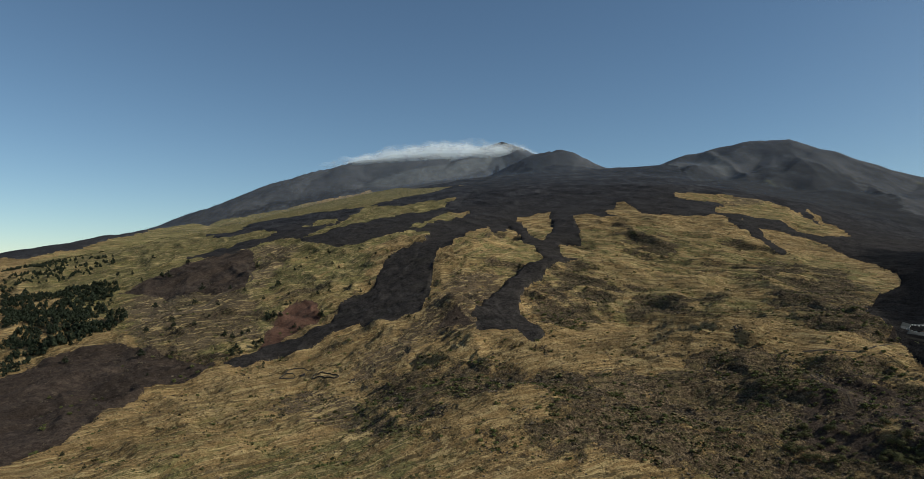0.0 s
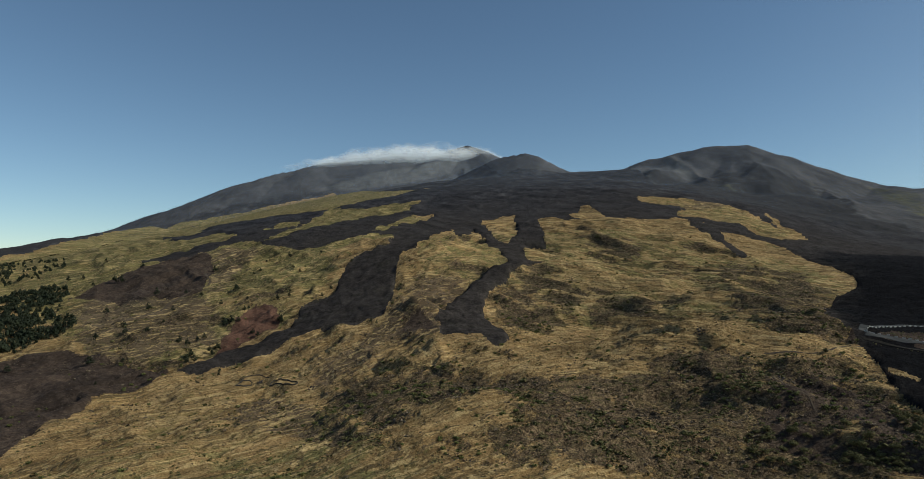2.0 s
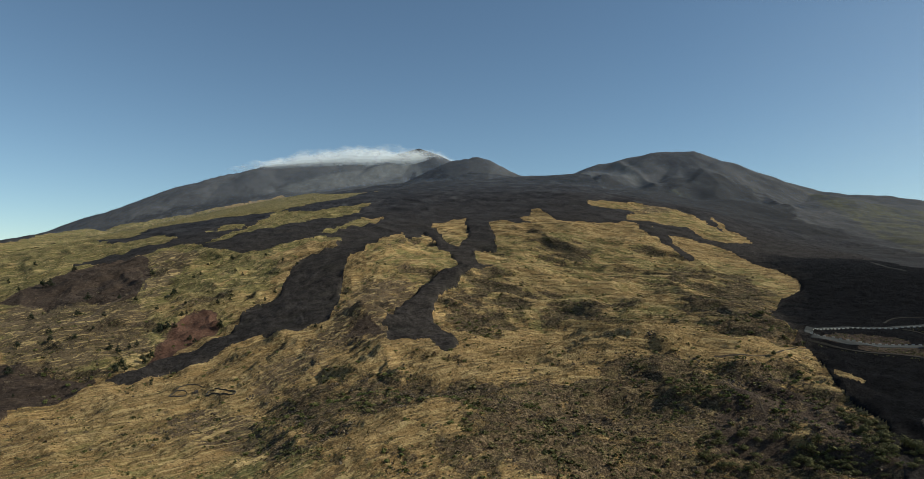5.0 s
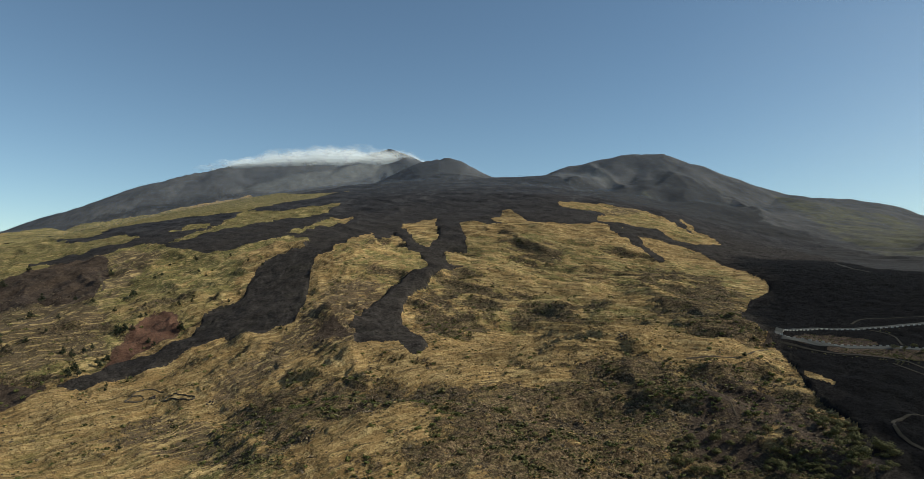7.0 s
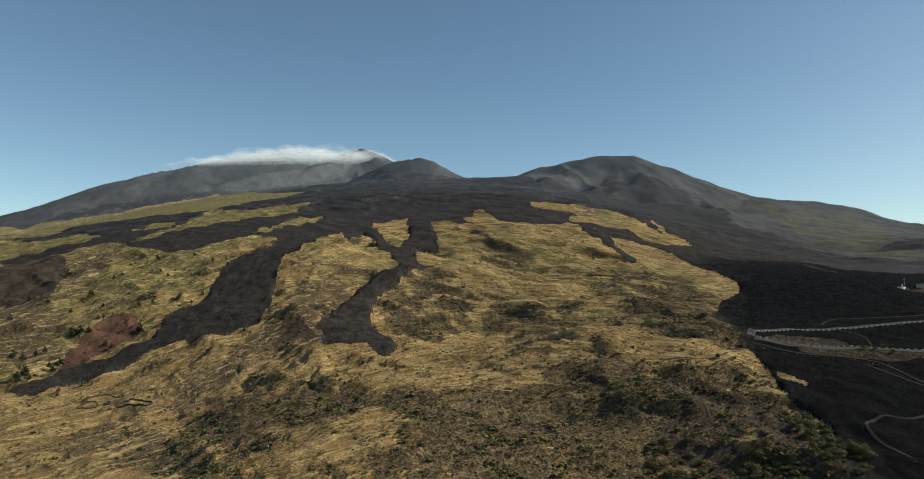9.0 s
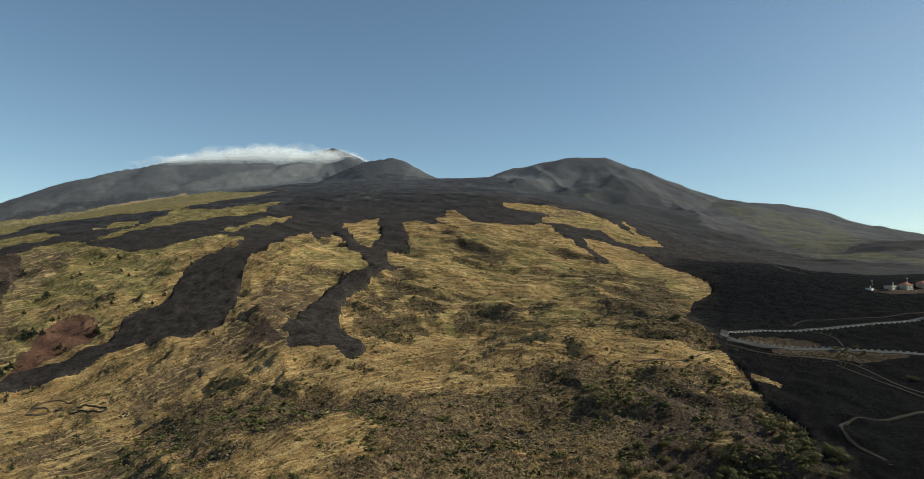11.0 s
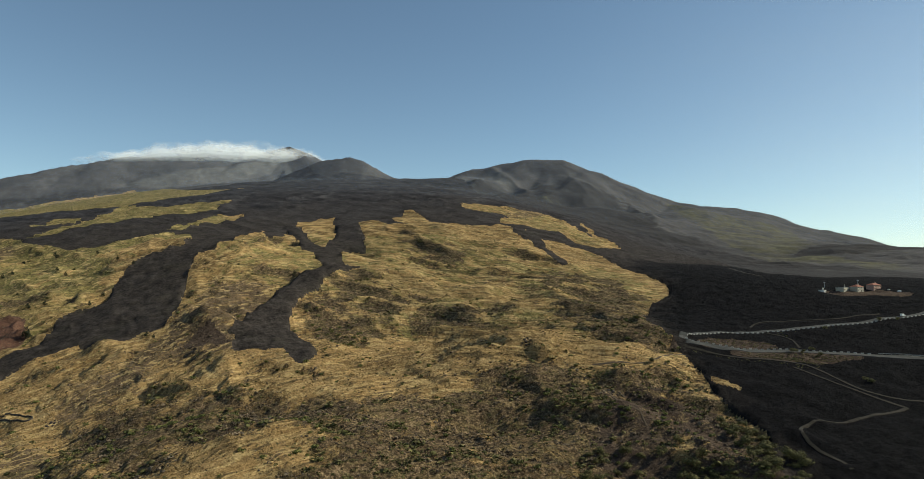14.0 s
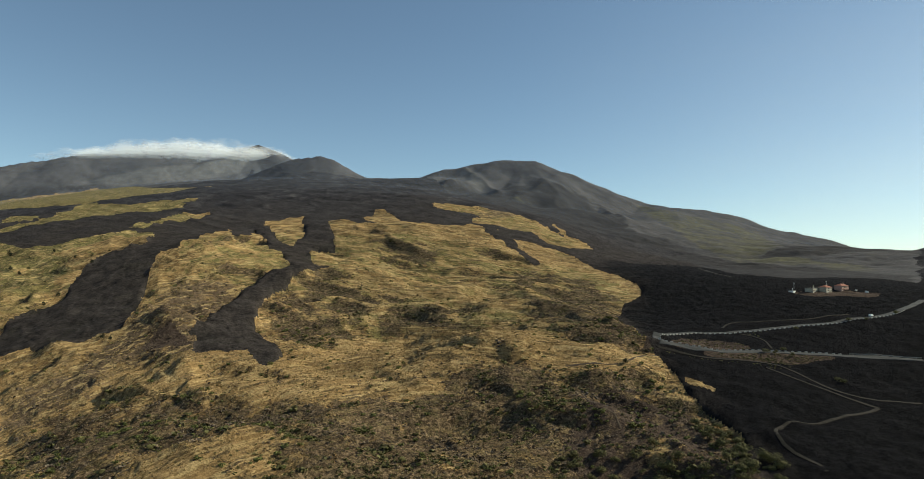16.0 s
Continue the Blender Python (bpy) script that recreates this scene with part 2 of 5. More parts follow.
BANK_SCRUB = [(75, 725), (91, 825), (126, 877), (189, 888), (251, 836), (228, 807), (180, 783), (166, 749), (131, 702), (101, 697)]
ROCKY_STEP = [(177, 743), (206, 777), (249, 743), (264, 695), (230, 687), (194, 732)]
HOLLOW_SCRUB = [(249, 1126), (294, 1106), (336, 1023), (284, 1001), (259, 1045)]
EAST_SCRUB = [(410, 953), (487, 865), (459, 754), (364, 570), (332, 523), (307, 575), (321, 693)]
WEST_HEATH = [(-60, 650), (-44, 696), (-17, 859), (24, 849), (52, 866), (35, 781), (10, 695), (-25, 655), (-53, 598), (-88, 575), (-103, 607)]
FRONT_HEATH = [(-147, 566), (-108, 553), (-77, 513), (-72, 456), (-98, 445), (-125, 483)]
THICKET = [(203, 430), (226, 434), (244, 416), (249, 402), (280, 384), (307, 380), (298, 358), (204, 401), (195, 411)]
UPPER_SWARD = [(-1316, 2038), (-1254, 3184), (-752, 3392), (-272, 2986), (-32, 2622), (6, 1132), (-250, 1136), (-493, 1258), (-620, 966)]
DARK_BANK = [(252, 500), (263, 492), (281, 490), (303, 482), (312, 468), (317, 448), (313, 424), (312, 395), (297, 359), (206, 401), (212, 409),
    (204, 421), (219, 443), (235, 453)]
ROAD_EDGE = [(464, 575), (565, 559), (620, 555), (612, 549), (554, 550), (474, 558)]
FRONT_SWARD = [(-206, 585), (-113, 580), (-33, 445), (-7, 349), (-201, 366), (-200, 476)]
LOW_FLANK = [(829, 1231), (783, 1002), (729, 864), (776, 814), (901, 827), (915, 748), (1076, 866), (1162, 1044), (1145, 1167), (1170, 1345), (1273, 1689)]
LEFT_HEATH = [(-496, 967), (-458, 1045), (-343, 973), (-248, 841), (-220, 734), (-265, 692), (-314, 663)]
BASE_FLANK = [(845, 2781), (874, 2559), (714, 1502), (975, 1535), (791, 1159), (1265, 1678), (1169, 1998), (1093, 2544), (974, 2773)]
FRESH_FLOW = [(330, 100), (300, 380), (325, 452), (345, 514), (372, 573), (400, 663), (462, 741), (535, 831), (560, 950), (600, 1000), (900, 1000),
    (1500, 1200), (1500, 700), (1200, 300), (800, -200)]
LEFT_SWARD = [(-832, 1216), (-728, 1422), (-492, 1540), (-147, 1166), (-120, 835), (-186, 750), (-226, 674), (-317, 681), (-416, 814)]
BRIGHT_MEADOW = [(-297, 818), (-286, 859), (-254, 911), (-126, 874), (-112, 826), (-150, 801), (-218, 856), (-263, 845), (-275, 798)]
PASTURE = [(-186, 622), (-150, 634), (-96, 593), (-84, 572), (-107, 567), (-159, 581)]
UPPER_FLOWS = [(-745, 1896), (-623, 1739), (-594, 1784), (-637, 2071), (-549, 2078), (-457, 2066), (-360, 2024), (-272, 2023), (-204, 2246), (-111, 2356),
    (-21, 2640), (94, 2332), (152, 1633), (98, 1292), (62, 1157), (51, 1200), (50, 1285), (28, 1202), (7, 1137), (-11, 985), (-32, 956),
    (-45, 964), (-60, 1087), (-54, 1157), (-77, 1194), (-99, 1214), (-107, 1188), (-154, 1153), (-190, 1129), (-253, 1151), (-318, 1292),
    (-366, 1305), (-411, 1272), (-432, 1239), (-492, 1255), (-513, 1254), (-520, 1327), (-498, 1360), (-463, 1358), (-463, 1400), (-421, 1373),
    (-399, 1419), (-469, 1617), (-533, 1643), (-589, 1643)]
ISLAND_WEDGE = [(-319, 1295), (-297, 1296), (-280, 1378), (-275, 1477), (-280, 1699), (-282, 1970), (-249, 1981), (-185, 1857), (-108, 1929), (-65, 1903),
    (-42, 1687), (-74, 1584), (-125, 1530), (-153, 1421), (-197, 1384), (-229, 1355), (-260, 1339), (-275, 1272)]
ISLAND_SLIVER = [(-354, 1490), (-359, 1624), (-304, 1632), (-283, 1455), (-328, 1484)]
ISLAND_FLOW = [(-102, 1254), (-63, 1340), (-43, 1459), (15, 1506), (8, 1420), (-16, 1339), (-50, 1315), (-79, 1236)]
ISLAND_HIGH = [(-89, 1882), (-57, 1917), (-15, 1918), (-37, 1796)]
DARK_FLANK = [(-1236, 3173), (-1146, 3177), (-1038, 3198), (-937, 3255), (-835, 3333), (-726, 3416), (-607, 3488), (-490, 3631), (-413, 3711), (-630, 3610),
    (-868, 3460), (-1072, 3299)]
SHOULDER = [(-1343, 2074), (-1304, 2237), (-1291, 2488), (-1247, 2749), (-1254, 3184), (-1000, 3000), (-1500, 3000), (-1900, 2300), (-1900, 1700)]
ROADSIDE = [(416, 616), (530, 608), (592, 558), (483, 465), (406, 483), (341, 516)]
ROAD = [(748, 609), (685, 580), (636, 567), (576, 569), (499, 577), (425, 583), (387, 573), (368, 561), (363, 548), (376, 544), (395, 532),
    (445, 522), (486, 503), (525, 483), (547, 467)]
SERVICE_TRACK = [(358, 545), (385, 521), (425, 502), (433, 487), (434, 457), (439, 443), (451, 430), (476, 418)]
HAIRPIN_TRACK = [(441, 422), (423, 419), (386, 415), (350, 413), (336, 405), (329, 392), (330, 370), (328, 363)]
UPPER_TRACK = [(467, 597), (488, 610), (523, 601), (581, 586), (611, 585)]
LINK_TRACK = [(466, 574), (472, 556), (457, 528)]
LOWER_FAR_TRACK = [(740, 955), (703, 879), (694, 834)]
RAMP_TRACK = [(417, 494), (429, 453), (435, 435), (441, 422)]
FOOT_TRACK = [(-345, 1079), (-317, 1006), (-304, 976), (-311, 950), (-322, 913), (-327, 877), (-332, 839), (-345, 805)]
CREST_PATH = [(267, 530), (287, 522), (310, 519), (349, 535)]
DENSE_WOOD = [(-717, 1048), (-659, 1040), (-584, 1105), (-545, 1075), (-515, 990), (-436, 787), (-427, 716), (-484, 709)]
THIN_WOOD = [(-1303, 1902), (-943, 1572), (-802, 1540), (-704, 1364), (-704, 1210), (-728, 1064)]
WOOD_EDGE = [(-434, 637), (-439, 696), (-416, 751), (-397, 798), (-411, 826), (-446, 805), (-460, 728), (-474, 695)]
PEN_SMALL = [(-164, 608), (-162, 615), (-153, 617), (-152, 613), (-158, 609)]
PEN_LARGE = [(-133, 601), (-131, 605), (-122, 603), (-111, 597), (-108, 592), (-112, 589), (-123, 597)]
OLD_WALL = [(-162, 619), (-159, 626), (-152, 629), (-146, 629), (-139, 624)]
RUINS = [(-144, 617), (-94, 582)]
HOUSES = [(667, 707), (692, 701), (706, 695), (740, 702), (754, 693), (750, 677), (681, 702)]
CRAGS = [(230, 567), (122, 548), (68, 553), (8, 556), (260, 488), (303, 516)]
VEHICLE = [(619, 564)]
# foot and height of each tree
SLOPE_TREES = [(-394, 866, 10.0), (-340, 791, 8.3), (-344, 868, 11.5), (-367, 951, 12.5), (-481, 1079, 14.5), (-472, 1081, 14.5), (-474, 1164, 9.9),
    (-323, 1061, 10.7), (-252, 918, 10.9), (-248, 997, 7.2), (-255, 866, 6.3), (-217, 831, 7.5), (-214, 839, 6.1), (-227, 788, 10.8), (-220, 788, 8.6),
    (-163, 778, 11.9), (-302, 761, 7.9), (-326, 763, 8.8), (-351, 750, 9.5), (-301, 803, 6.0), (-312, 861, 6.4), (-233, 695, 11.7), (-227, 665, 8.7),
    (-241, 739, 7.5)]
GULLY_TREES = [(-237, 748, 7.6), (-218, 708, 9.8), (-215, 721, 8.0), (-262, 745, 9.1), (-249, 732, 9.5), (-319, 672, 10.5), (-396, 674, 9.0), (-187, 753, 6.8),
    (-180, 746, 6.1), (-188, 639, 4.7), (-225, 875, 6.3), (-183, 855, 6.9), (-293, 683, 5.3), (-291, 902, 6.7), (-319, 926, 7.7), (-251, 427, 4.0),
    (-215, 387, 3.6), (-125, 474, 3.1), (-250, 1082, 5.8), (-215, 1093, 5.9), (-163, 1068, 5.7), (-180, 985, 6.2), (-288, 619, 3.6), (-588, 1150, 10.2),
    (-558, 1139, 8.9), (-508, 1067, 8.3), (-616, 1340, 10.3)]
HILL_TREES = [(-219, 1100, 7.6), (-104, 959, 5.7), (-242, 1010, 6.1), (-193, 1002, 6.0), (-250, 920, 8.8), (-170, 861, 5.9), (-161, 776, 9.3), (-225, 782, 9.6),
    (-218, 785, 8.2), (-212, 788, 7.5), (-219, 665, 8.8), (-225, 662, 7.0), (-215, 707, 6.8), (-212, 719, 6.9), (-189, 644, 4.5), (-55, 699, 5.2),
    (-49, 695, 4.0), (-31, 648, 3.2), (308, 515, 4.4), (340, 553, 3.7), (69, 566, 3.3), (-120, 874, 5.9), (-129, 858, 6.5), (-131, 1019, 5.2)]
BROOM = [(257, 402, 7.7), (264, 401, 8.4), (286, 387, 9.2), (307, 383, 10.1), (308, 376, 9.3), (298, 418, 7.6), (299, 407, 8.2), (248, 416, 7.0),
    (231, 425, 6.3), (308, 516, 4.0), (341, 553, 3.4), (306, 438, 6.3), (302, 395, 8.8), (293, 379, 9.1), (262, 419, 5.8), (461, 520, 4.3),
    (442, 519, 4.7), (448, 516, 4.2), (458, 508, 4.2), (522, 565, 4.2), (452, 463, 5.0), (452, 458, 5.4), (587, 565, 4.5), (601, 558, 4.5),
    (649, 565, 4.8)]
# gully face below the brow, its shade painted as darker ash
SHADED_GULLY = [(1217, 2782), (1321, 2726), (1386, 2621), (1438, 2550), (1456, 2411), (1324, 2026), (1156, 1741), (1061, 1738), (854, 1555),
    (1043, 2056), (1074, 2341), (1123, 2604)]
GREEN_SPUR = [(1046, 2450), (1132, 2440), (1167, 2367), (994, 1972), (909, 1972)]
THICKET_HIGH = [(308, 442), (321, 431), (310, 391), (294, 391), (294, 416)]
CINDER_SHOULDER = [(-378, 1211), (-353, 1282), (-273, 1138), (-280, 1051), (-272, 924), (-287, 914), (-313, 1027)]
STRAW_BAND = [(-155, 659), (-90, 669), (-6, 628), (59, 577), (129, 700), (198, 731), (253, 703), (258, 564), (185, 572), (163, 528), (129, 528),
    (80, 527), (34, 539), (-4, 555), (-40, 578), (-68, 591), (-81, 575), (-104, 574)]
STRAW_KNOLL = [(-24, 400), (-13, 430), (1, 439), (17, 442), (36, 432), (50, 421), (37, 408), (21, 400), (2, 399), (-16, 403)]
STRAW_PASTURE = [(-255, 597), (-212, 645), (-155, 659), (-84, 577), (-68, 533), (-78, 513), (-110, 531), (-99, 461), (-76, 444), (-80, 421),
    (-174, 430)]
STRAW_RIDGE = [(166, 904), (209, 919), (265, 913), (299, 828), (342, 820), (328, 698), (297, 715), (266, 777), (221, 814), (182, 833)]
STRAW_BROW = [(274, 527), (298, 526), (327, 517), (329, 499), (308, 496), (283, 493), (264, 493)]
STRAW_PATCH = [(263, 429), (275, 425), (272, 410), (258, 410), (254, 418)]
DEAD_PATCH = [(-154, 570), (-116, 511), (-107, 535), (-90, 546), (-72, 501), (-73, 453), (-89, 447), (-108, 454), (-129, 495)]
WEST_RIBS = [(-81, 602), (-62, 649), (-30, 691), (8, 788), (43, 879), (48, 820), (16, 691), (13, 625), (-27, 642), (-47, 596), (-64, 591)]
BANK_PATH = [(256, 488), (249, 462), (255, 448), (253, 438)]
BROWN_HUMP = [(588, 1522), (671, 1622), (728, 1618), (657, 1494), (593, 1470)]
DARK_FOOT = [(963, 1543), (1146, 1684), (1198, 1598), (1200, 1424), (1081, 1187), (966, 1014), (935, 912), (1005, 866), (1164, 919), (831, 678),
    (796, 788), (679, 771), (625, 817), (689, 1036)]
BACK_CONE = [(1659, 1400), (1624, 1484), (1540, 1519), (1455, 1484), (1421, 1400), (1455, 1315), (1540, 1281), (1624, 1315)]
SIDE_CONE = [(1486, 1385), (1461, 1446), (1400, 1471), (1338, 1446), (1313, 1385), (1338, 1323), (1400, 1298), (1461, 1323)]
YARD = [(661, 706), (685, 704), (726, 700), (744, 684), (748, 658), (718, 647), (705, 666), (665, 670)]
ROAD_STRIP = [(360, 540), (382, 526), (424, 509), (467, 494), (454, 487), (423, 491), (395, 509), (361, 527)]
FOOT_SCRUB = [(-48, 399), (-23, 400), (0, 393), (24, 394), (43, 403), (64, 417), (72, 385), (-47, 395)]
SIDE_SCRUB = [(-85, 569), (-63, 585), (-29, 544), (-1, 450), (-21, 437), (-35, 403), (-55, 414), (-56, 464)]
YARD_EDGE = [(626, 726), (658, 734), (753, 729), (783, 688), (783, 639), (731, 609), (700, 626), (625, 661)]
BEND_EDGE = [(347, 550), (391, 586), (448, 576), (467, 543), (459, 515), (406, 505), (356, 532)]
STRAW_SHOULDER = [(208, 731), (251, 716), (287, 654), (287, 557), (332, 544), (332, 515), (278, 498), (251, 536), (207, 545), (172, 536), (150, 530)]
LAVA_FIELDS = [RIGHT_TONGUE, LEFT_TONGUE, GREAT_FLOW, UPPER_FLOWS, STREAK]
GRASS_ISLANDS = [ISLAND_EAST, ISLAND_MIDDLE, ISLAND_WEDGE, ISLAND_SLIVER, ISLAND_FLOW, ISLAND_HIGH, PALE_STRIP, GRASS_SCRAP, BEND_PATCH, VERGE, YARD]
SCRUB = [NEAR_SCRUB, LOW_SCRUB, BANK_SCRUB, ROCKY_STEP, HOLLOW_SCRUB, EAST_SCRUB, FOOT_SCRUB, SIDE_SCRUB]
HEATH = [WEST_HEATH, FRONT_HEATH, LEFT_HEATH, DEAD_PATCH, WEST_RIBS, CINDER_SHOULDER, BROWN_HUMP]
DARK_ASH = [DARK_FLANK, SHOULDER, LOW_FLANK, BASE_FLANK, SHADED_GULLY, DARK_FOOT, BACK_CONE, SIDE_CONE]
CINDER = [YARD_EDGE, BEND_EDGE, ROADSIDE, CINDER_HILL, BROWN_WASTE, RED_BANK, CINDER_KNOLL]
SWARD = [LEFT_SWARD, HILL_SWARD, UPPER_SWARD, FRONT_SWARD, ISLAND_EAST]
PALE = [PALE_ASH, PALE_PATH, PALE_ROCKS]
MEADOW = [BRIGHT_MEADOW, PASTURE]
STRAW = [STRAW_BAND, STRAW_KNOLL, STRAW_PASTURE, STRAW_RIDGE, STRAW_BROW, STRAW_PATCH, STRAW_SHOULDER]



def inside(x, y, outline):
    """Which places lie within an outline."""
    got = np.zeros(np.shape(x), bool)
    px, py = [p[0] for p in outline], [p[1] for p in outline]
    box = (x > min(px)) & (x < max(px)) & (y > min(py)) & (y < max(py))
    xs, ys = x[box], y[box]
    hit = np.zeros(xs.shape, bool)
    for (x0, y0), (x1, y1) in zip(outline, outline[1:] + outline[:1]):
        if y0 != y1:
            hit ^= ((y0 > ys) != (y1 > ys)) & (xs < (x1 - x0) * (ys - y0) / (y1 - y0) + x0)
    got[box] = hit
    return got


# ---- materials ----
class Nodes:
    """A short hand for node materials."""

    def __init__(self, name, rough=0.9, spec=0.2):
        self.m = bpy.data.materials.new(name)
        self.m.use_nodes = True
        self.t = self.m.node_tree
        self.b = self.t.nodes["Principled BSDF"]
        self.b.inputs["Roughness"].default_value = rough
        self.b.inputs["Specular IOR Level"].default_value = spec
        self.geo = self.fall = None

    def add(self, kind, **sets):
        n = self.t.nodes.new(kind)
        for k, v in sets.items():
            n.inputs[k].default_value = v
        return n

    def link(self, a, b):
        self.t.links.new(a, b)

    def place(self, scale=(1, 1, 1), turn=0):
        """Coordinates in metres of the world."""
        if self.geo is None:
            self.geo = self.add("ShaderNodeNewGeometry")
        mp = self.add("ShaderNodeMapping")
        mp.inputs["Scale"].default_value = scale
        mp.inputs["Rotation"].default_value = (0, 0, radians(turn))
        self.link(self.geo.outputs["Position"], mp.inputs["Vector"])
        return mp.outputs["Vector"]

    def noise(self, size, detail=3, rough=0.55, scale=(1, 1, 1), turn=0, distort=0.0):
        n = self.add("ShaderNodeTexNoise", Scale=1 / size, Detail=detail, Roughness=rough, Distortion=distort)
        self.link(self.place(scale, turn), n.inputs["Vector"])
        return n.outputs["Fac"]

    def streaks(self, size, detail, rough, stretch, seed=0.0):
        """Noise drawn out down the slope."""
        if self.fall is None:
            at = self.add("ShaderNodeAttribute")
            at.attribute_name = "fall"
            self.fall = at.outputs["Vector"]
        mp = self.add("ShaderNodeMapping")
        mp.inputs["Scale"].default_value = (1, stretch, 1)
        mp.inputs["Location"].default_value = (seed, 0, seed)
        self.link(self.fall, mp.inputs["Vector"])
        n = self.add("ShaderNodeTexNoise", Scale=1 / size, Detail=detail, Roughness=rough, Distortion=0.4)
        self.link(mp.outputs["Vector"], n.inputs["Vector"])
        return n.outputs["Fac"]

    def ramp(self, fac, *stops):
        r = self.add("ShaderNodeValToRGB")
        e = r.color_ramp.elements
        while len(e) < len(stops):
            e.new(0.5)
        for k, (p, c) in enumerate(stops):
            e[k].position = p
            e[k].color = (*c, 1) if isinstance(c, tuple) else (c, c, c, 1)
        self.link(fac, r.inputs["Fac"])
        return r.outputs["Color"]

    def mix(self, fac, a, b, mode="MIX"):
        n = self.add("ShaderNodeMix")
        n.data_type, n.blend_type = "RGBA", mode
        for sock, v in ((n.inputs["Factor"], fac), (n.inputs["A"], a), (n.inputs["B"], b)):
            if isinstance(v, (int, float)):
                sock.default_value = v
            elif isinstance(v, tuple):
                sock.default_value = (*v, 1)
            else:
                self.link(v, sock)
        return n.outputs["Result"]

    def math(self, op, a, b=0.0, clamp=False):
        n = self.add("ShaderNodeMath")
        n.operation, n.use_clamp = op, clamp
        for sock, v in zip(n.inputs, (a, b)):
            if isinstance(v, (int, float)):
                sock.default_value = v
            else:
                self.link(v, sock)
        return n.outputs["Value"]

    def attr(self, name):
        a = self.add("ShaderNodeAttribute")
        a.attribute_name = name
        s = self.add("ShaderNodeSeparateColor")
        self.link(a.outputs["Color"], s.inputs["Color"])
        return s.outputs

    def done(self, colour, height=None, depth=1.0, strength=0.6):
        if isinstance(colour, tuple):
            self.b.inputs["Base Color"].default_value = (*colour, 1)
        else:
            self.link(colour, self.b.inputs["Base Color"])
        if height is not None:
            bump = self.add("ShaderNodeBump", Strength=strength, Distance=depth)
            self.link(height, bump.inputs["Height"])
            self.link(bump.outputs["Normal"], self.b.inputs["Normal"])
        return self.m


def grass_material():
    n = Nodes("dry_grass", 0.95, 0.05)
    cover = n.attr("cover")                      # red: low scrub and painted bank shade, green: bare cinder, blue: greener sward
    tint = n.attr("tint")                        # red: dead heath, green: straw meadow and painted lit crests, blue: red cinder
    fine = n.noise(1.5, 5, 0.80)
    straw = n.ramp(n.noise(19, 7, 0.72), (0.32, (0.168, 0.101, 0.044)), (0.50, (0.263, 0.162, 0.070)), (0.68, (0.357, 0.227, 0.104)))
    wisps = n.ramp(n.streaks(3.0, 5, 0.68, 0.09), (0.52, 0.0), (0.58, 1.0))
    straw = n.mix(n.math("MULTIPLY", wisps, 0.8), straw, (0.510, 0.348, 0.160))
    troughs = n.ramp(n.streaks(3.2, 6, 0.70, 0.11, 31.0), (0.40, 1.0), (0.47, 0.0))
    straw = n.mix(n.math("MULTIPLY", troughs, 0.6), straw, (0.115, 0.080, 0.040))
    olive = n.ramp(n.noise(3.2, 6, 0.78), (0.36, (0.074, 0.070, 0.026)), (0.50, (0.163, 0.144, 0.056)), (0.64, (0.295, 0.238, 0.100)))
    fresh = n.ramp(n.math("ADD", n.streaks(12, 8, 0.76, 0.40, 57.0), n.math("SUBTRACT", n.math("MULTIPLY", cover["Blue"], 0.125), n.math("MULTIPLY", tint["Green"], 0.06))), (0.56, 0.0), (0.64, 0.92))
    c = n.mix(fresh, straw, olive)
    lea = n.ramp(n.streaks(2.4, 6, 0.72, 0.10, 91.0), (0.38, (0.229, 0.144, 0.060)), (0.62, (0.479, 0.318, 0.150)))
    c = n.mix(n.math("MULTIPLY", tint["Green"], 0.38), c, lea)
    heath = n.ramp(n.streaks(1.8, 7, 0.78, 0.3, 13.0), (0.36, (0.059, 0.042, 0.031)), (0.66, (0.199, 0.139, 0.090)))
    dead = n.ramp(n.math("ADD", n.streaks(11, 8, 0.76, 0.3, 71.0), n.math("MULTIPLY", tint["Red"], 0.22)), (0.58, 0.0), (0.67, 0.9))
    c = n.mix(dead, c, heath)
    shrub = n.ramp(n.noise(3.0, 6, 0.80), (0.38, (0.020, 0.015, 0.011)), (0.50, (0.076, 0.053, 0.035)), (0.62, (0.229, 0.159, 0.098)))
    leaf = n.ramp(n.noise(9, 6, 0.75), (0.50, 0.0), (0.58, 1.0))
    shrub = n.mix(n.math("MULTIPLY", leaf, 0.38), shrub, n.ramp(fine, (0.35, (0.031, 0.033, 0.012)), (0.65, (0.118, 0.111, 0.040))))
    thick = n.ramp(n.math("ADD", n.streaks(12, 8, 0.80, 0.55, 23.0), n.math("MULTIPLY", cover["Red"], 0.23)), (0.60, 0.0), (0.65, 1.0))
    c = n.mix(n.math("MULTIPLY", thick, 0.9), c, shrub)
    cells = n.add("ShaderNodeTexVoronoi", Scale=1 / 3.4)
    n.link(n.place(), cells.inputs["Vector"])
    tuft = n.ramp(cells.outputs["Distance"], (0.20, 1.0), (0.30, 0.0))
    tuft = n.math("MULTIPLY", tuft, n.ramp(n.noise(15, 5, 0.7), (0.44, 0.0), (0.54, 0.85)))
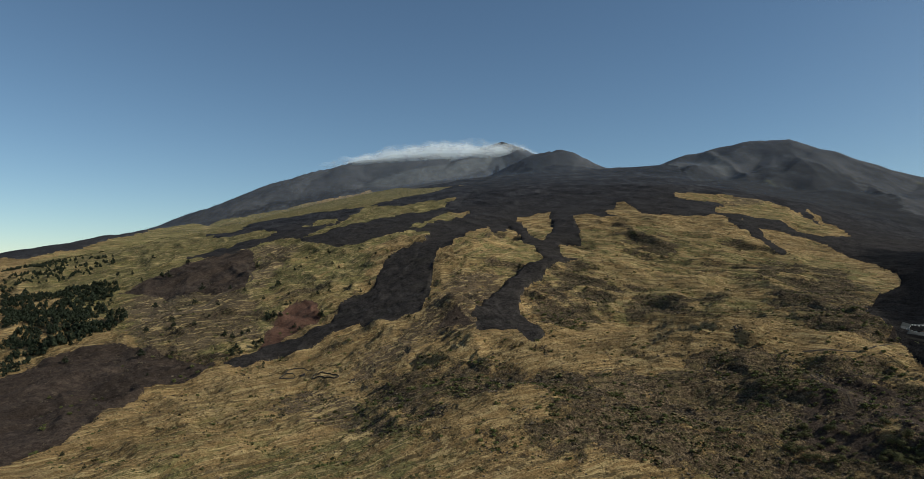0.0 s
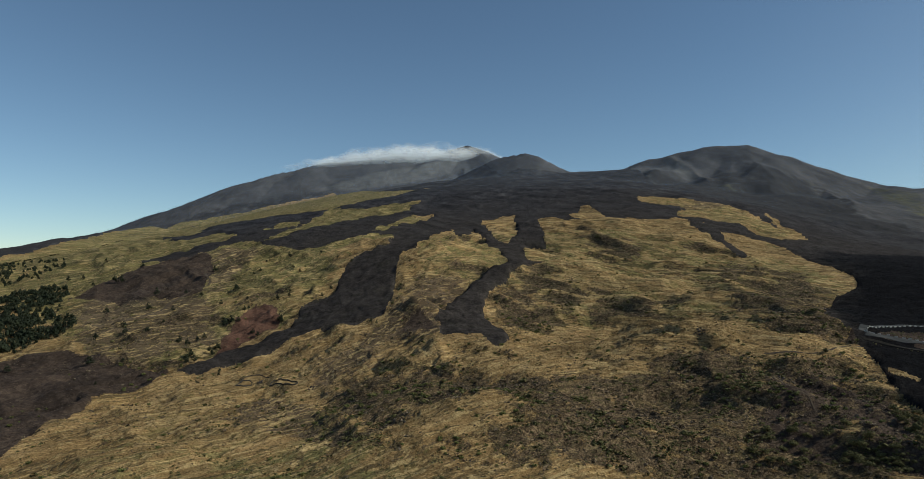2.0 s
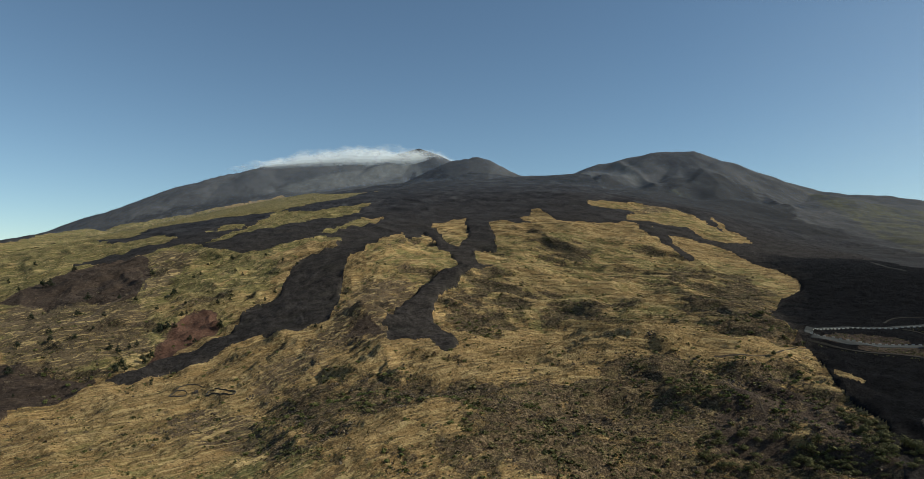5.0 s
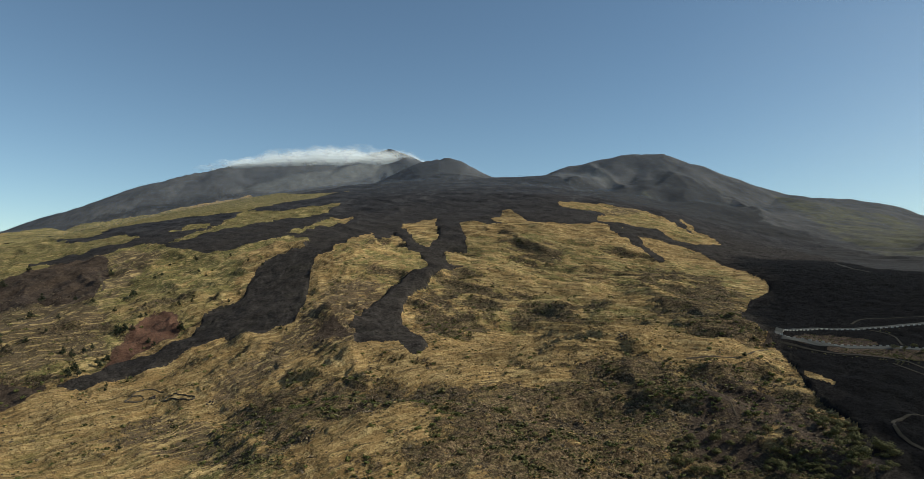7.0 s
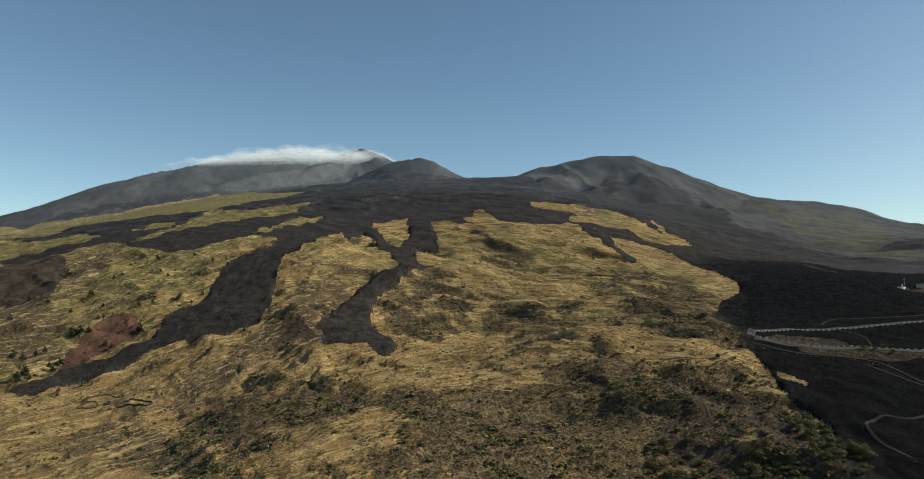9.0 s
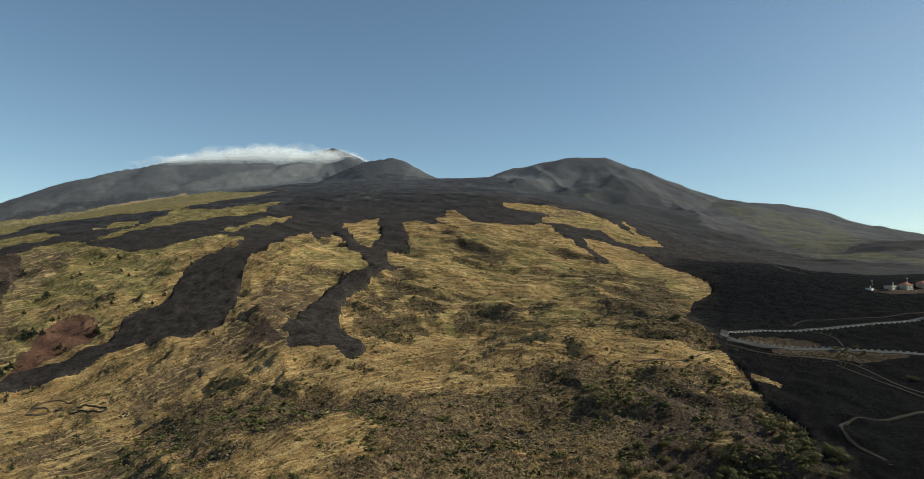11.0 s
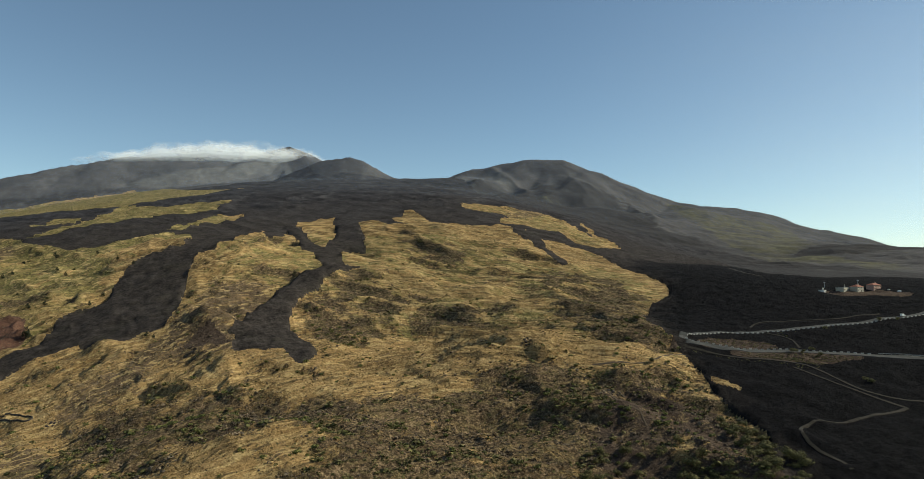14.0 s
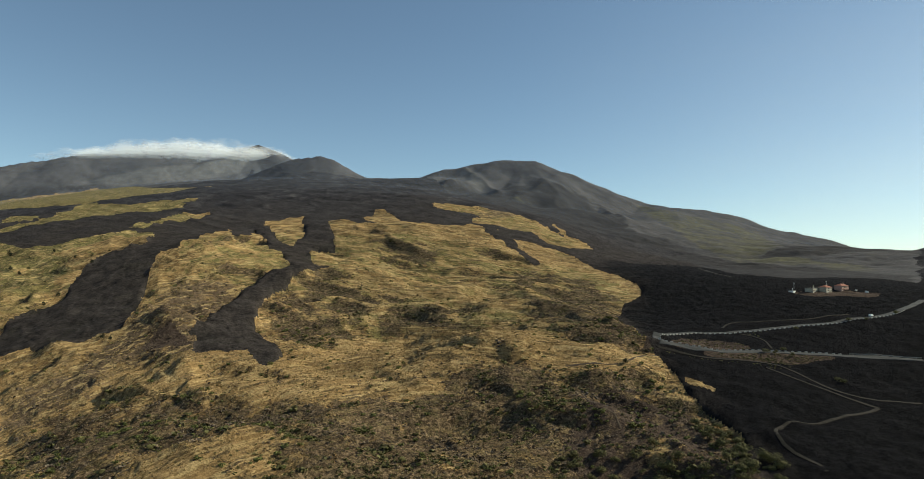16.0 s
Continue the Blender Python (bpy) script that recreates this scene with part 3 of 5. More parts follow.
    c = n.mix(tuft, c, n.ramp(n.noise(7, 3), (0.42, (0.062, 0.046, 0.030)), (0.58, (0.070, 0.070, 0.026))))
    open_grass = n.ramp(cover["Red"], (0.1, 1.0), (0.8, 0.2))
    runnels = n.ramp(n.streaks(4.2, 4, 0.62, 0.055, 131.0), (0.405, 0.7), (0.445, 0.0))
    c = n.mix(n.math("MULTIPLY", runnels, open_grass), c, (0.088, 0.066, 0.036))
    lines = n.ramp(n.streaks(3.6, 4, 0.62, 0.05, 111.0), (0.555, 0.0), (0.590, 0.9))
    c = n.mix(n.math("MULTIPLY", lines, open_grass), c, (0.450, 0.318, 0.150))
    soil = n.ramp(n.noise(5, 8, 0.78), (0.32, (0.033, 0.023, 0.018)), (0.50, (0.067, 0.047, 0.036)), (0.68, (0.121, 0.087, 0.065)))
    soil = n.mix(tint["Blue"], soil, n.ramp(n.noise(4, 6, 0.75), (0.3, (0.082, 0.042, 0.030)), (0.7, (0.168, 0.090, 0.062))))
    bare = n.ramp(n.math("ADD", cover["Green"], n.math("MULTIPLY", n.math("SUBTRACT", n.noise(16, 8, 0.82), 0.5), 2.4)), (0.40, 0.0), (0.58, 1.0))
    c = n.mix(bare, c, soil)
    broad = n.ramp(n.streaks(48, 6, 0.72, 0.3, 151.0), (0.36, 0.72), (0.64, 1.22))
    c = n.mix(1.0, c, broad, "MULTIPLY")
    c = n.mix(1.0, c, n.ramp(fine, (0.32, 0.52), (0.68, 1.46)), "MULTIPLY")
    h = n.math("ADD", n.math("MULTIPLY", n.noise(2.2, 6, 0.80), 1.3), n.math("MULTIPLY", n.streaks(2.6, 5, 0.66, 0.13), 0.8))
    return n.done(c, n.math("ADD", h, n.math("MULTIPLY", thick, 0.4)), 1.7, 0.8)


def lava_material():
    n = Nodes("black_lava", 1.0, 0.02)
    cover = n.attr("cover")                      # red: fresh black flow, blue: ash streaks with distance haze painted in
    c = n.ramp(n.noise(14, 9, 0.80), (0.34, (0.022, 0.0182, 0.0166)), (0.50, (0.039, 0.0325, 0.0295)), (0.66, (0.066, 0.0550, 0.0492)))
    flow = n.ramp(n.streaks(5, 7, 0.74, 0.12, 5.0), (0.52, 0.0), (0.64, 1.0))
    c = n.mix(n.math("MULTIPLY", flow, 0.4), c, (0.062, 0.053, 0.048))
    furrow = n.ramp(n.streaks(4, 7, 0.74, 0.12, 45.0), (0.38, 1.0), (0.47, 0.0))
    c = n.mix(n.math("MULTIPLY", furrow, 0.5), c, (0.014, 0.012, 0.012))
    moss = n.ramp(n.noise(50, 8, 0.80), (0.54, 0.0), (0.64, 1.0))
    c = n.mix(n.math("MULTIPLY", moss, 0.35), c, (0.052, 0.047, 0.034))
    # darker flow, its black deepened to take in some lens corner darkening
    fresh = n.ramp(n.noise(14, 8, 0.78), (0.3, (0.0040, 0.0038, 0.0043)), (0.7, (0.0132, 0.0124, 0.0136)))
    c = n.mix(cover["Red"], c, fresh)
    # ash streaks, greyed and blued to put distance haze into the colour
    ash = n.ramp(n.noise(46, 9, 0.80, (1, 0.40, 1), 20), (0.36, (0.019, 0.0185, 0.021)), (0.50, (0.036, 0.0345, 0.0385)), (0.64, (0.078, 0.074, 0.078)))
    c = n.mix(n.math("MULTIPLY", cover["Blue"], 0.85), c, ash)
    c = n.mix(1.0, c, n.ramp(n.noise(2.4, 6, 0.84), (0.34, 0.50), (0.66, 1.7)), "MULTIPLY")
    h = n.math("ADD", n.noise(3.0, 7, 0.80), n.math("MULTIPLY", n.streaks(5, 6, 0.72, 0.2, 5.0), 0.5))
    return n.done(c, h, 2.0, 1.0)


def mountain_material():
    n = Nodes("volcanic_ash", 0.95, 0.1)
    cover = n.attr("cover")                      # red: black lava streaks and painted gully shade, green: warm ash, blue: thin green growth
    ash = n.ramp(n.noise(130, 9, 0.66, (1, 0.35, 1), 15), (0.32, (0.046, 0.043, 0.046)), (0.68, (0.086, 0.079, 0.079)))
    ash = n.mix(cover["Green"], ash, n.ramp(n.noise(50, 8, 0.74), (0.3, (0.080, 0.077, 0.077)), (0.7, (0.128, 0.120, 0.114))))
    grow = n.ramp(n.math("ADD", n.noise(70, 9, 0.78, (1, 0.5, 1), 30), n.math("MULTIPLY", cover["Blue"], 0.19)), (0.60, 0.0), (0.80, 1.0))
    c = n.mix(grow, ash, n.ramp(n.noise(24, 6, 0.75), (0.3, (0.070, 0.067, 0.040)), (0.7, (0.130, 0.118, 0.070))))
    dark = n.ramp(n.math("ADD", n.noise(95, 9, 0.76, (1, 0.3, 1), 25), n.math("MULTIPLY", cover["Red"], 0.40)), (0.66, 0.0), (0.86, 1.0))
    c = n.mix(dark, c, (0.032, 0.029, 0.030))
    rill = n.ramp(n.noise(22, 8, 0.8, (1, 0.25, 0.6), 10), (0.36, 0.72), (0.64, 1.26))
    c = n.mix(1.0, c, rill, "MULTIPLY")
    return n.done(c, n.noise(24, 8, 0.74), 6.0, 0.45)


def plain_material(name, low, high, size, rough=0.85, depth=0.05, spec=0.2):
    n = Nodes(name, rough, spec)
    c = n.ramp(n.noise(size, 5, 0.7), (0.3, low), (0.7, high))
    return n.done(c, n.noise(size * 0.4, 4, 0.7), depth, 0.6)


def leaf_material(name, low, high, size=2.2):
    """Foliage that differs from clump to clump."""
    n = Nodes(name, 0.8, 0.15)
    g = n.add("ShaderNodeNewGeometry")
    c = n.ramp(n.math("ADD", n.math("MULTIPLY", g.outputs["Random Per Island"], 0.5), n.math("MULTIPLY", n.noise(size, 3), 0.5)), (0.2, low), (0.8, high))
    return n.done(c)


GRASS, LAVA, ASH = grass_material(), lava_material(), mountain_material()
TARMAC = plain_material("worn_asphalt", (0.036, 0.035, 0.034), (0.068, 0.066, 0.063), 3.0)
GRAVEL = plain_material("volcanic_gravel", (0.010, 0.008, 0.0065), (0.034, 0.027, 0.021), 2.5, 0.95, 0.1)
SOIL = plain_material("trodden_earth", (0.050, 0.035, 0.025), (0.110, 0.080, 0.054), 2.0, 0.95, 0.1)
KERB = plain_material("weathered_white_concrete", (0.28, 0.27, 0.25), (0.45, 0.44, 0.41), 0.8)
BASALT = plain_material("basalt_stone", (0.036, 0.031, 0.027), (0.098, 0.083, 0.070), 1.2, 0.95, 0.15)
CRAG = plain_material("lichened_rock", (0.035, 0.028, 0.025), (0.110, 0.088, 0.075), 1.6, 0.95, 0.2)
BARK = plain_material("bark", (0.030, 0.022, 0.016), (0.070, 0.052, 0.038), 0.4)
PINE = leaf_material("pine_needles", (0.013, 0.017, 0.010), (0.037, 0.044, 0.023))
BROOM_LEAF = leaf_material("broom_leaves", (0.056, 0.053, 0.021), (0.160, 0.142, 0.058))
GREEN_LEAF = leaf_material("green_scrub_leaves", (0.054, 0.052, 0.020), (0.158, 0.142, 0.056))
BUSH_LEAF = leaf_material("green_bush_leaves", (0.058, 0.064, 0.021), (0.165, 0.168, 0.054))
DRY_LEAF = leaf_material("dry_scrub_twigs", (0.070, 0.052, 0.038), (0.215, 0.162, 0.112))
STRAW_LEAF = leaf_material("straw_tussocks", (0.190, 0.125, 0.050), (0.420, 0.300, 0.130))

# ---- the ground: one sheet to the horizon, finer where it is seen ----
HUB = (15.0, 45.0)


def fan_angles():
    steps, a = [], -180.0
    while a < 179.5:
        steps.append(a)
        a += 0.1 if -37 <= a < 57 else 1.5
    return np.radians(np.array(steps))


def fan_radii():
    out, r = [0.02], 1.0
    while r < 7000:
        out.append(r)
        r *= 1.5 if r < 60 else 1.0054 if 300 < r < 1500 else 1.007 if 1500 <= r < 4700 else 1.05
    return np.array(out)


def lane_gap(x, y):
    """Distance to the nearest road or track, less its half width."""
    gap = np.full(np.shape(x), 1e9)
    for line, half in LANES:
        px, py = [p[0] for p in line], [p[1] for p in line]
        box = (x > min(px) - 40) & (x < max(px) + 40) & (y > min(py) - 40) & (y < max(py) + 40)
        xs, ys, best = x[box], y[box], gap[box]
        for (x0, y0), (x1, y1) in zip(line, line[1:]):
            dx, dy = x1 - x0, y1 - y0
            t = np.clip(((xs - x0) * dx + (ys - y0) * dy) / (dx * dx + dy * dy), 0, 1)
            best = np.minimum(best, np.hypot(xs - x0 - t * dx, ys - y0 - t * dy) - half)
        gap[box] = best
    return gap


def curve_through(points, step=6.0):
    """A smooth line through the points, cut into short pieces."""
    p = [Vector(q) for q in points]
    p = [2 * p[0] - p[1]] + p + [2 * p[-1] - p[-2]]
    out = []
    for k in range(1, len(p) - 2):
        n = max(1, int((p[k + 1] - p[k]).length / step))
        for i in range(n):
            t = i / n
            out.append(0.5 * (2 * p[k] + (p[k + 1] - p[k - 1]) * t + (2 * p[k - 1] - 5 * p[k] + 4 * p[k + 1] - p[k + 2]) * t ** 2
                              + (3 * p[k] - p[k - 1] - 3 * p[k + 1] + p[k + 2]) * t ** 3))
    return [tuple(q) for q in out] + [tuple(p[-2])]


ROAD_LINE = curve_through(ROAD)
TRACK_LINES = [curve_through(q) for q in (SERVICE_TRACK, HAIRPIN_TRACK, UPPER_TRACK, LINK_TRACK, RAMP_TRACK, LOWER_FAR_TRACK)]
PATH_LINES = [curve_through(q) for q in (FOOT_TRACK, CREST_PATH, BANK_PATH)]
LANES = [(ROAD_LINE, 4.2)] + [(q, 1.7) for q in TRACK_LINES] + [(q, 1.0) for q in PATH_LINES]
LANE_LIFT = 1.6


def rounded(outline):
    """The outline with its corners drawn as curves."""
    p = np.array(outline, float)
    a, b, c, d = np.roll(p, 1, 0), p, np.roll(p, -1, 0), np.roll(p, -2, 0)
    out = [b + 0.5 * t * (c - a) + t * t * (a - 2.5 * b + 2 * c - 0.5 * d) + t ** 3 * (1.5 * (b - c) + 0.5 * (d - a)) for t in (0, 0.25, 0.5, 0.75)]
    return [tuple(q) for q in np.stack(out, 1).reshape(-1, 2)]


FLOWS = [rounded(q) for q in LAVA_FIELDS]
ISLES = [rounded(q) for q in GRASS_ISLANDS]


def wobbled(x, y, seed, reach):
    return x + reach * layered(x, y, 46, 4, seed, 0.6), y + 1.2 * reach * layered(x, y, 46, 4, seed + 7, 0.6)


def covering(x, y):
    """0 where turf lies, 1 on lava, 2 on the ash of the mountains."""
    far = np.clip((np.hypot(x - HUB[0], y - HUB[1]) - 900) / 1500, 0, 1)
    wx, wy = wobbled(x, y, 3, 2.5 + 8 * far)
    lava = np.zeros(x.shape, bool)
    for outline in FLOWS:
        lava |= inside(wx, wy, outline)
    for outline in ISLES:
        lava &= ~inside(wx, wy, outline)
    upper = inside(wx, wy, UPPER) | (np.hypot(x, y) > 5200)
    fan = inside(wx, wy, DARK_FAN)
    return np.where(upper & ~fan, 2, np.where(lava | (upper & fan), 1, 0))


def surface(x, y):
    """Height of the ground and what covers it."""
    D = np.hypot(x - HUB[0], y - HUB[1])
    far = np.clip((D - 900) / 1500, 0, 1)
    kind = covering(x, y)
    lava, upper = kind == 1, kind == 2
    base = land(x, y)
    near = np.clip((1500 - D) / 700, 0.0, 1)
    z = base + near * 0.8 * layered(x, y, 12, 3, 31, 0.6)
    folds = 0.45 - np.abs(layered(x + 5 * base, y - 4 * base, 36, 4, 41, 0.62))
    z = z + np.where(lava, 0.4, 1.6) * near * folds
    gap = lane_gap(x, y)
    flat = np.clip((gap - 2.0) / 9.0, 0, 1)
    z = z * flat + (base + LANE_LIFT) * (1 - flat)
    return z, lava, upper, gap


def ground_at(x, y):
    return float(surface(np.array([float(x)]), np.array([float(y)]))[0][0])


def soft_zones(x, y, zones, warps):
    """How much each group of outlines covers a place, with frayed edges."""
    out = []
    for group in zones:
        total = np.zeros(x.shape)
        for wx, wy in warps:
            hit = np.zeros(x.shape, bool)
            for outline in group:
                hit |= inside(wx, wy, outline)
            total += hit
        out.append(total / len(warps))
    return out


def shade_side(x, y):
    """Shade laid on as scrub in dips and on banks turned from the sun: about -1 to 1."""
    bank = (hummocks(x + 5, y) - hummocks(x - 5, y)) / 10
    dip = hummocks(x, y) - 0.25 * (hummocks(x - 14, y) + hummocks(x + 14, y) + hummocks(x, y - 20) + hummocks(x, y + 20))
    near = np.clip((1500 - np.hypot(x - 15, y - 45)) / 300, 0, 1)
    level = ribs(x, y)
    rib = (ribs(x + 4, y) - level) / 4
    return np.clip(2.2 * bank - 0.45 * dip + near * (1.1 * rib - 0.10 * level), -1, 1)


def trim_margins(x, y, kind):
    """Moves the vertices beside a margin onto it, so that margins run smooth."""
    best = np.full(kind.shape, 0.5)
    nx, ny = x.copy(), y.copy()
    for axis in (0, 1):
        lo = (slice(0, -1), slice(None)) if axis == 0 else (slice(None), slice(0, -1))
        hi = (slice(1, None), slice(None)) if axis == 0 else (slice(None), slice(1, None))
        i, j = np.nonzero(kind[lo] != kind[hi])
        i2, j2 = (i + 1, j) if axis == 0 else (i, j + 1)
        x0, y0, x1, y1, k0 = x[i, j], y[i, j], x[i2, j2], y[i2, j2], kind[i, j]
        a, b = np.zeros(len(i)), np.ones(len(i))
        for _ in range(6):
            m = (a + b) / 2
            same = covering(x0 + m * (x1 - x0), y0 + m * (y1 - y0)) == k0
            a, b = np.where(same, m, a), np.where(same, b, m)
        m = (a + b) / 2
        cx, cy = x0 + m * (x1 - x0), y0 + m * (y1 - y0)
        for p, q, t in ((i, j, m), (i2, j2, 1 - m)):
            win = t < best[p, q]
            nx[p[win], q[win]], ny[p[win], q[win]], best[p[win], q[win]] = cx[win], cy[win], t[win]
    return nx, ny


def within(mask, passes):
    """0 at the margin of a cover, rising to 1 inside it."""
    w = mask.astype(float)
    for _ in range(passes):
        w[:, 1:-1] = (w[:, :-2] + w[:, 1:-1] + w[:, 2:]) / 3
        w[1:-1] = (w[:-2] + w[1:-1] + w[2:]) / 3
    return np.clip(2 * w - 1, 0, 1) * mask


def haze_shell_material():
    """Distance haze imitated by a pale blue sheet, thicker the further away it lies."""
    n = Nodes("haze_blue", 1.0, 0.0)
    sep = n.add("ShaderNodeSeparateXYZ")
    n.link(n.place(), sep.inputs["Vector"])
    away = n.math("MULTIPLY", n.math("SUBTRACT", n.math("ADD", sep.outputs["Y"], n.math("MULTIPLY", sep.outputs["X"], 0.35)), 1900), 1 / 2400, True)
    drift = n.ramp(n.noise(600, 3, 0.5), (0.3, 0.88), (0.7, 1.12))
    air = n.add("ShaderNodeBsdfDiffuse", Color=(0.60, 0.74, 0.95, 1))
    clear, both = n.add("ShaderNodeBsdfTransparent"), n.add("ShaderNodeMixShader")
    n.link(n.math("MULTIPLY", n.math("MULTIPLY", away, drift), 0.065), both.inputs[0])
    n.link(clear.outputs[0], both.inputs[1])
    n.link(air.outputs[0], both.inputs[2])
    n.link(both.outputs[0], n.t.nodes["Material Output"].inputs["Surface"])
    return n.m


def sheet_mesh(name, verts, faces, material):
    me = bpy.data.meshes.new(name)
    me.from_pydata(verts, [], faces)
    me.materials.append(material)
    return me


def build_ground():
    ang, rad = fan_angles(), fan_radii()
    na, nr = len(ang), len(rad)
    A, D = np.meshgrid(ang, rad)
    x, y = HUB[0] + D * np.sin(A), HUB[1] + D * np.cos(A)
    kind0 = covering(x, y)
    x, y = trim_margins(x, y, kind0)
    z, lava, upper, gap = surface(x, y)
    # the lava swells up from its margins
    w = within(lava, 7) ** 0.7
    rough = 1 - np.abs(layered(x, y, 21, 4, 51, 0.6))
    swell = (2.0 + 1.0 * rough) * (1 - np.clip((D - 900) / 1500, 0, 1))
    plain = w * (1 - np.clip((D - 1000) / 900, 0, 1))
    z = z + (w * swell - 0.8 * plain * (ribs(x, y) + hummocks(x, y))) * np.clip((gap - 2.0) / 9.0, 0, 1)
    # gullies and spurs of the ash mountains
    gully = np.abs(layered(x, y, 210, 4, 61, 0.5))
    turn, out = np.arctan2(x - 1380, 2960 - y), np.hypot(x - 1380, y - 2960)
    spurs = 0.5 - np.abs(layered(700 * turn + 0.15 * out, 0.35 * out, 300, 3, 66))
    carve = 11 * (gully - 0.4) * np.clip((D - 1500) / 900, 0, 1) + 26 * spurs * np.clip((out - 120) / 350, 0, 1) * np.clip((1250 - out) / 400, 0, 1)
    z = z + within(upper, 14) * carve
    fall = np.stack([*fall_lines(x, y), z], -1).reshape(-1, 3)
    i = np.arange(nr - 1)[:, None] * na
    j = np.arange(na)[None, :]
    k = (j + 1) % na
    quads = np.stack([i + j, i + k, i + na + k, i + na + j], -1).reshape(-1, 4)
    reach = 10 + 10 * np.clip((D - 700) / 900, 0, 3)
    warps = [wobbled(x, y, 70 + 5 * q, reach * (0.5 + 0.4 * q)) for q in range(6)]
    scrub, heath, sward, meadow, dark = soft_zones(x, y, (SCRUB, HEATH, SWARD, MEADOW, DARK_ASH), warps)
    tight = [wobbled(x, y, 70 + 5 * q, 6 + 3 * q) for q in range(5)]
    pale, flank, foot = soft_zones(x, y, (PALE, [GREEN_FLANK, GREEN_SPUR], [DARK_FOOT, BACK_CONE, SIDE_CONE]), tight)
    flank, dark = flank * (1 - foot), np.maximum(dark, 1.25 * foot)
    fresh, straw, lush = soft_zones(x, y, ([FRESH_FLOW], STRAW, [LEFT_SWARD, UPPER_SWARD]), warps)
    sward = np.maximum(sward, 1.55 * lush)
    close = [wobbled(x, y, 70 + 5 * q, 1.5 + 1.5 * q) for q in range(4)]
    cinder, red = soft_zones(x, y, (CINDER, [RED_BANK]), close)
    cinder = np.maximum(cinder, 0.66 * soft_zones(x, y, ([DARK_BANK],), warps)[0] * (1 - straw))
    shade_tone, face = shade_side(x, y) * (1 - 0.75 * scrub * np.clip((800 - D) / 200, 0, 1)), scarps(x, y)[1]
    # scrub cover also carries the shade of dips and sunless banks
    scrub = np.clip((scrub * (1 + 0.5 * shade_tone) + 0.35 * shade_tone + 0.8 * face) * (1 - 0.6 * straw) - 0.22 * straw, -0.6, 1.5)
    # paler straw paints the sunlight on crests and sunward banks
    lit_crest = np.clip(-0.9 * shade_tone, 0, 0.8) * (1 - np.clip(cinder, 0, 1)) * (1 - 0.7 * lush)
    co = np.stack([x, y, z], -1).reshape(-1, 3)
    full = np.ones(x.shape)
    tint = np.stack([heath, np.clip(meadow + straw + lit_crest, 0, 1), red, full], -1).reshape(-1, 4)
    # the lava's haze tone grows with distance from HUB
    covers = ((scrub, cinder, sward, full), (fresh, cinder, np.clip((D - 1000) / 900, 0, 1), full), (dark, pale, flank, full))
    middle = co[quads].mean(1)
    kind = covering(middle[:, 0], middle[:, 1])
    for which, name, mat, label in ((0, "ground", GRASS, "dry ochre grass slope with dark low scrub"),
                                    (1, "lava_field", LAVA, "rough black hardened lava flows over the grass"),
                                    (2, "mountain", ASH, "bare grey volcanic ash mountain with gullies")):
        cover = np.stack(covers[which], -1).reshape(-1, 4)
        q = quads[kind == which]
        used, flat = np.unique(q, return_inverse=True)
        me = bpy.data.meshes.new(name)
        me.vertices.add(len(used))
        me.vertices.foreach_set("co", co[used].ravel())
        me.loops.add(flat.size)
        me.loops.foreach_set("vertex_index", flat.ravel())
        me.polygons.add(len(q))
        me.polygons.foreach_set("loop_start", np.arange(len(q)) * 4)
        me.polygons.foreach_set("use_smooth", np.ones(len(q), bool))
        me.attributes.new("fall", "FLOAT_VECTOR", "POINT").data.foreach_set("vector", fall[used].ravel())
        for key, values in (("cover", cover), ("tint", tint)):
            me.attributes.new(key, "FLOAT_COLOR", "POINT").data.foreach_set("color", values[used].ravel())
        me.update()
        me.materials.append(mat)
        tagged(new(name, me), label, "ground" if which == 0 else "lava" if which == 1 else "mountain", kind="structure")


    # added sheet for distance haze, kept only on faces turned to the camera
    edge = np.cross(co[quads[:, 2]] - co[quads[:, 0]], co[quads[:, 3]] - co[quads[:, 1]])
    facing_view = -(0.35 * edge[:, 0] + 0.94 * edge[:, 1]) * np.sign(edge[:, 2]) / np.linalg.norm(edge, axis=1)
    far = quads[(np.hypot(middle[:, 0], middle[:, 1]) > 1700) & (middle[:, 1] > 600) & (facing_view > 0.02)]
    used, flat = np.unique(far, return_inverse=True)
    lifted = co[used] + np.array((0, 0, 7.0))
    me = sheet_mesh("slope_mist", lifted, flat.reshape(-1, 4), haze_shell_material())
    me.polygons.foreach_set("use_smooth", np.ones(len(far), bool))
    tagged(new("slope_mist", me), "thin blue sheet standing in for distance haze", "mist", kind="structure")


build_ground()


# ---- parts ----
def empty(name, at, label, category, group="", kind="", turn=0.0):
    ob = new(name)
    ob.matrix_world = Matrix.Translation(at) @ Matrix.Rotation(radians(turn), 4, "Z")
    return tagged(ob, label, category, group, kind)


def part(name, bm, material, parent, label=""):
    """Links a bmesh, in the parent's own space, as one mesh under it."""
    me = bpy.data.meshes.new(name)
    bm.to_mesh(me)
    bm.free()
    me.materials.append(material)
    ob = new(name, me)
    ob.parent = parent
    return tagged(ob, label)


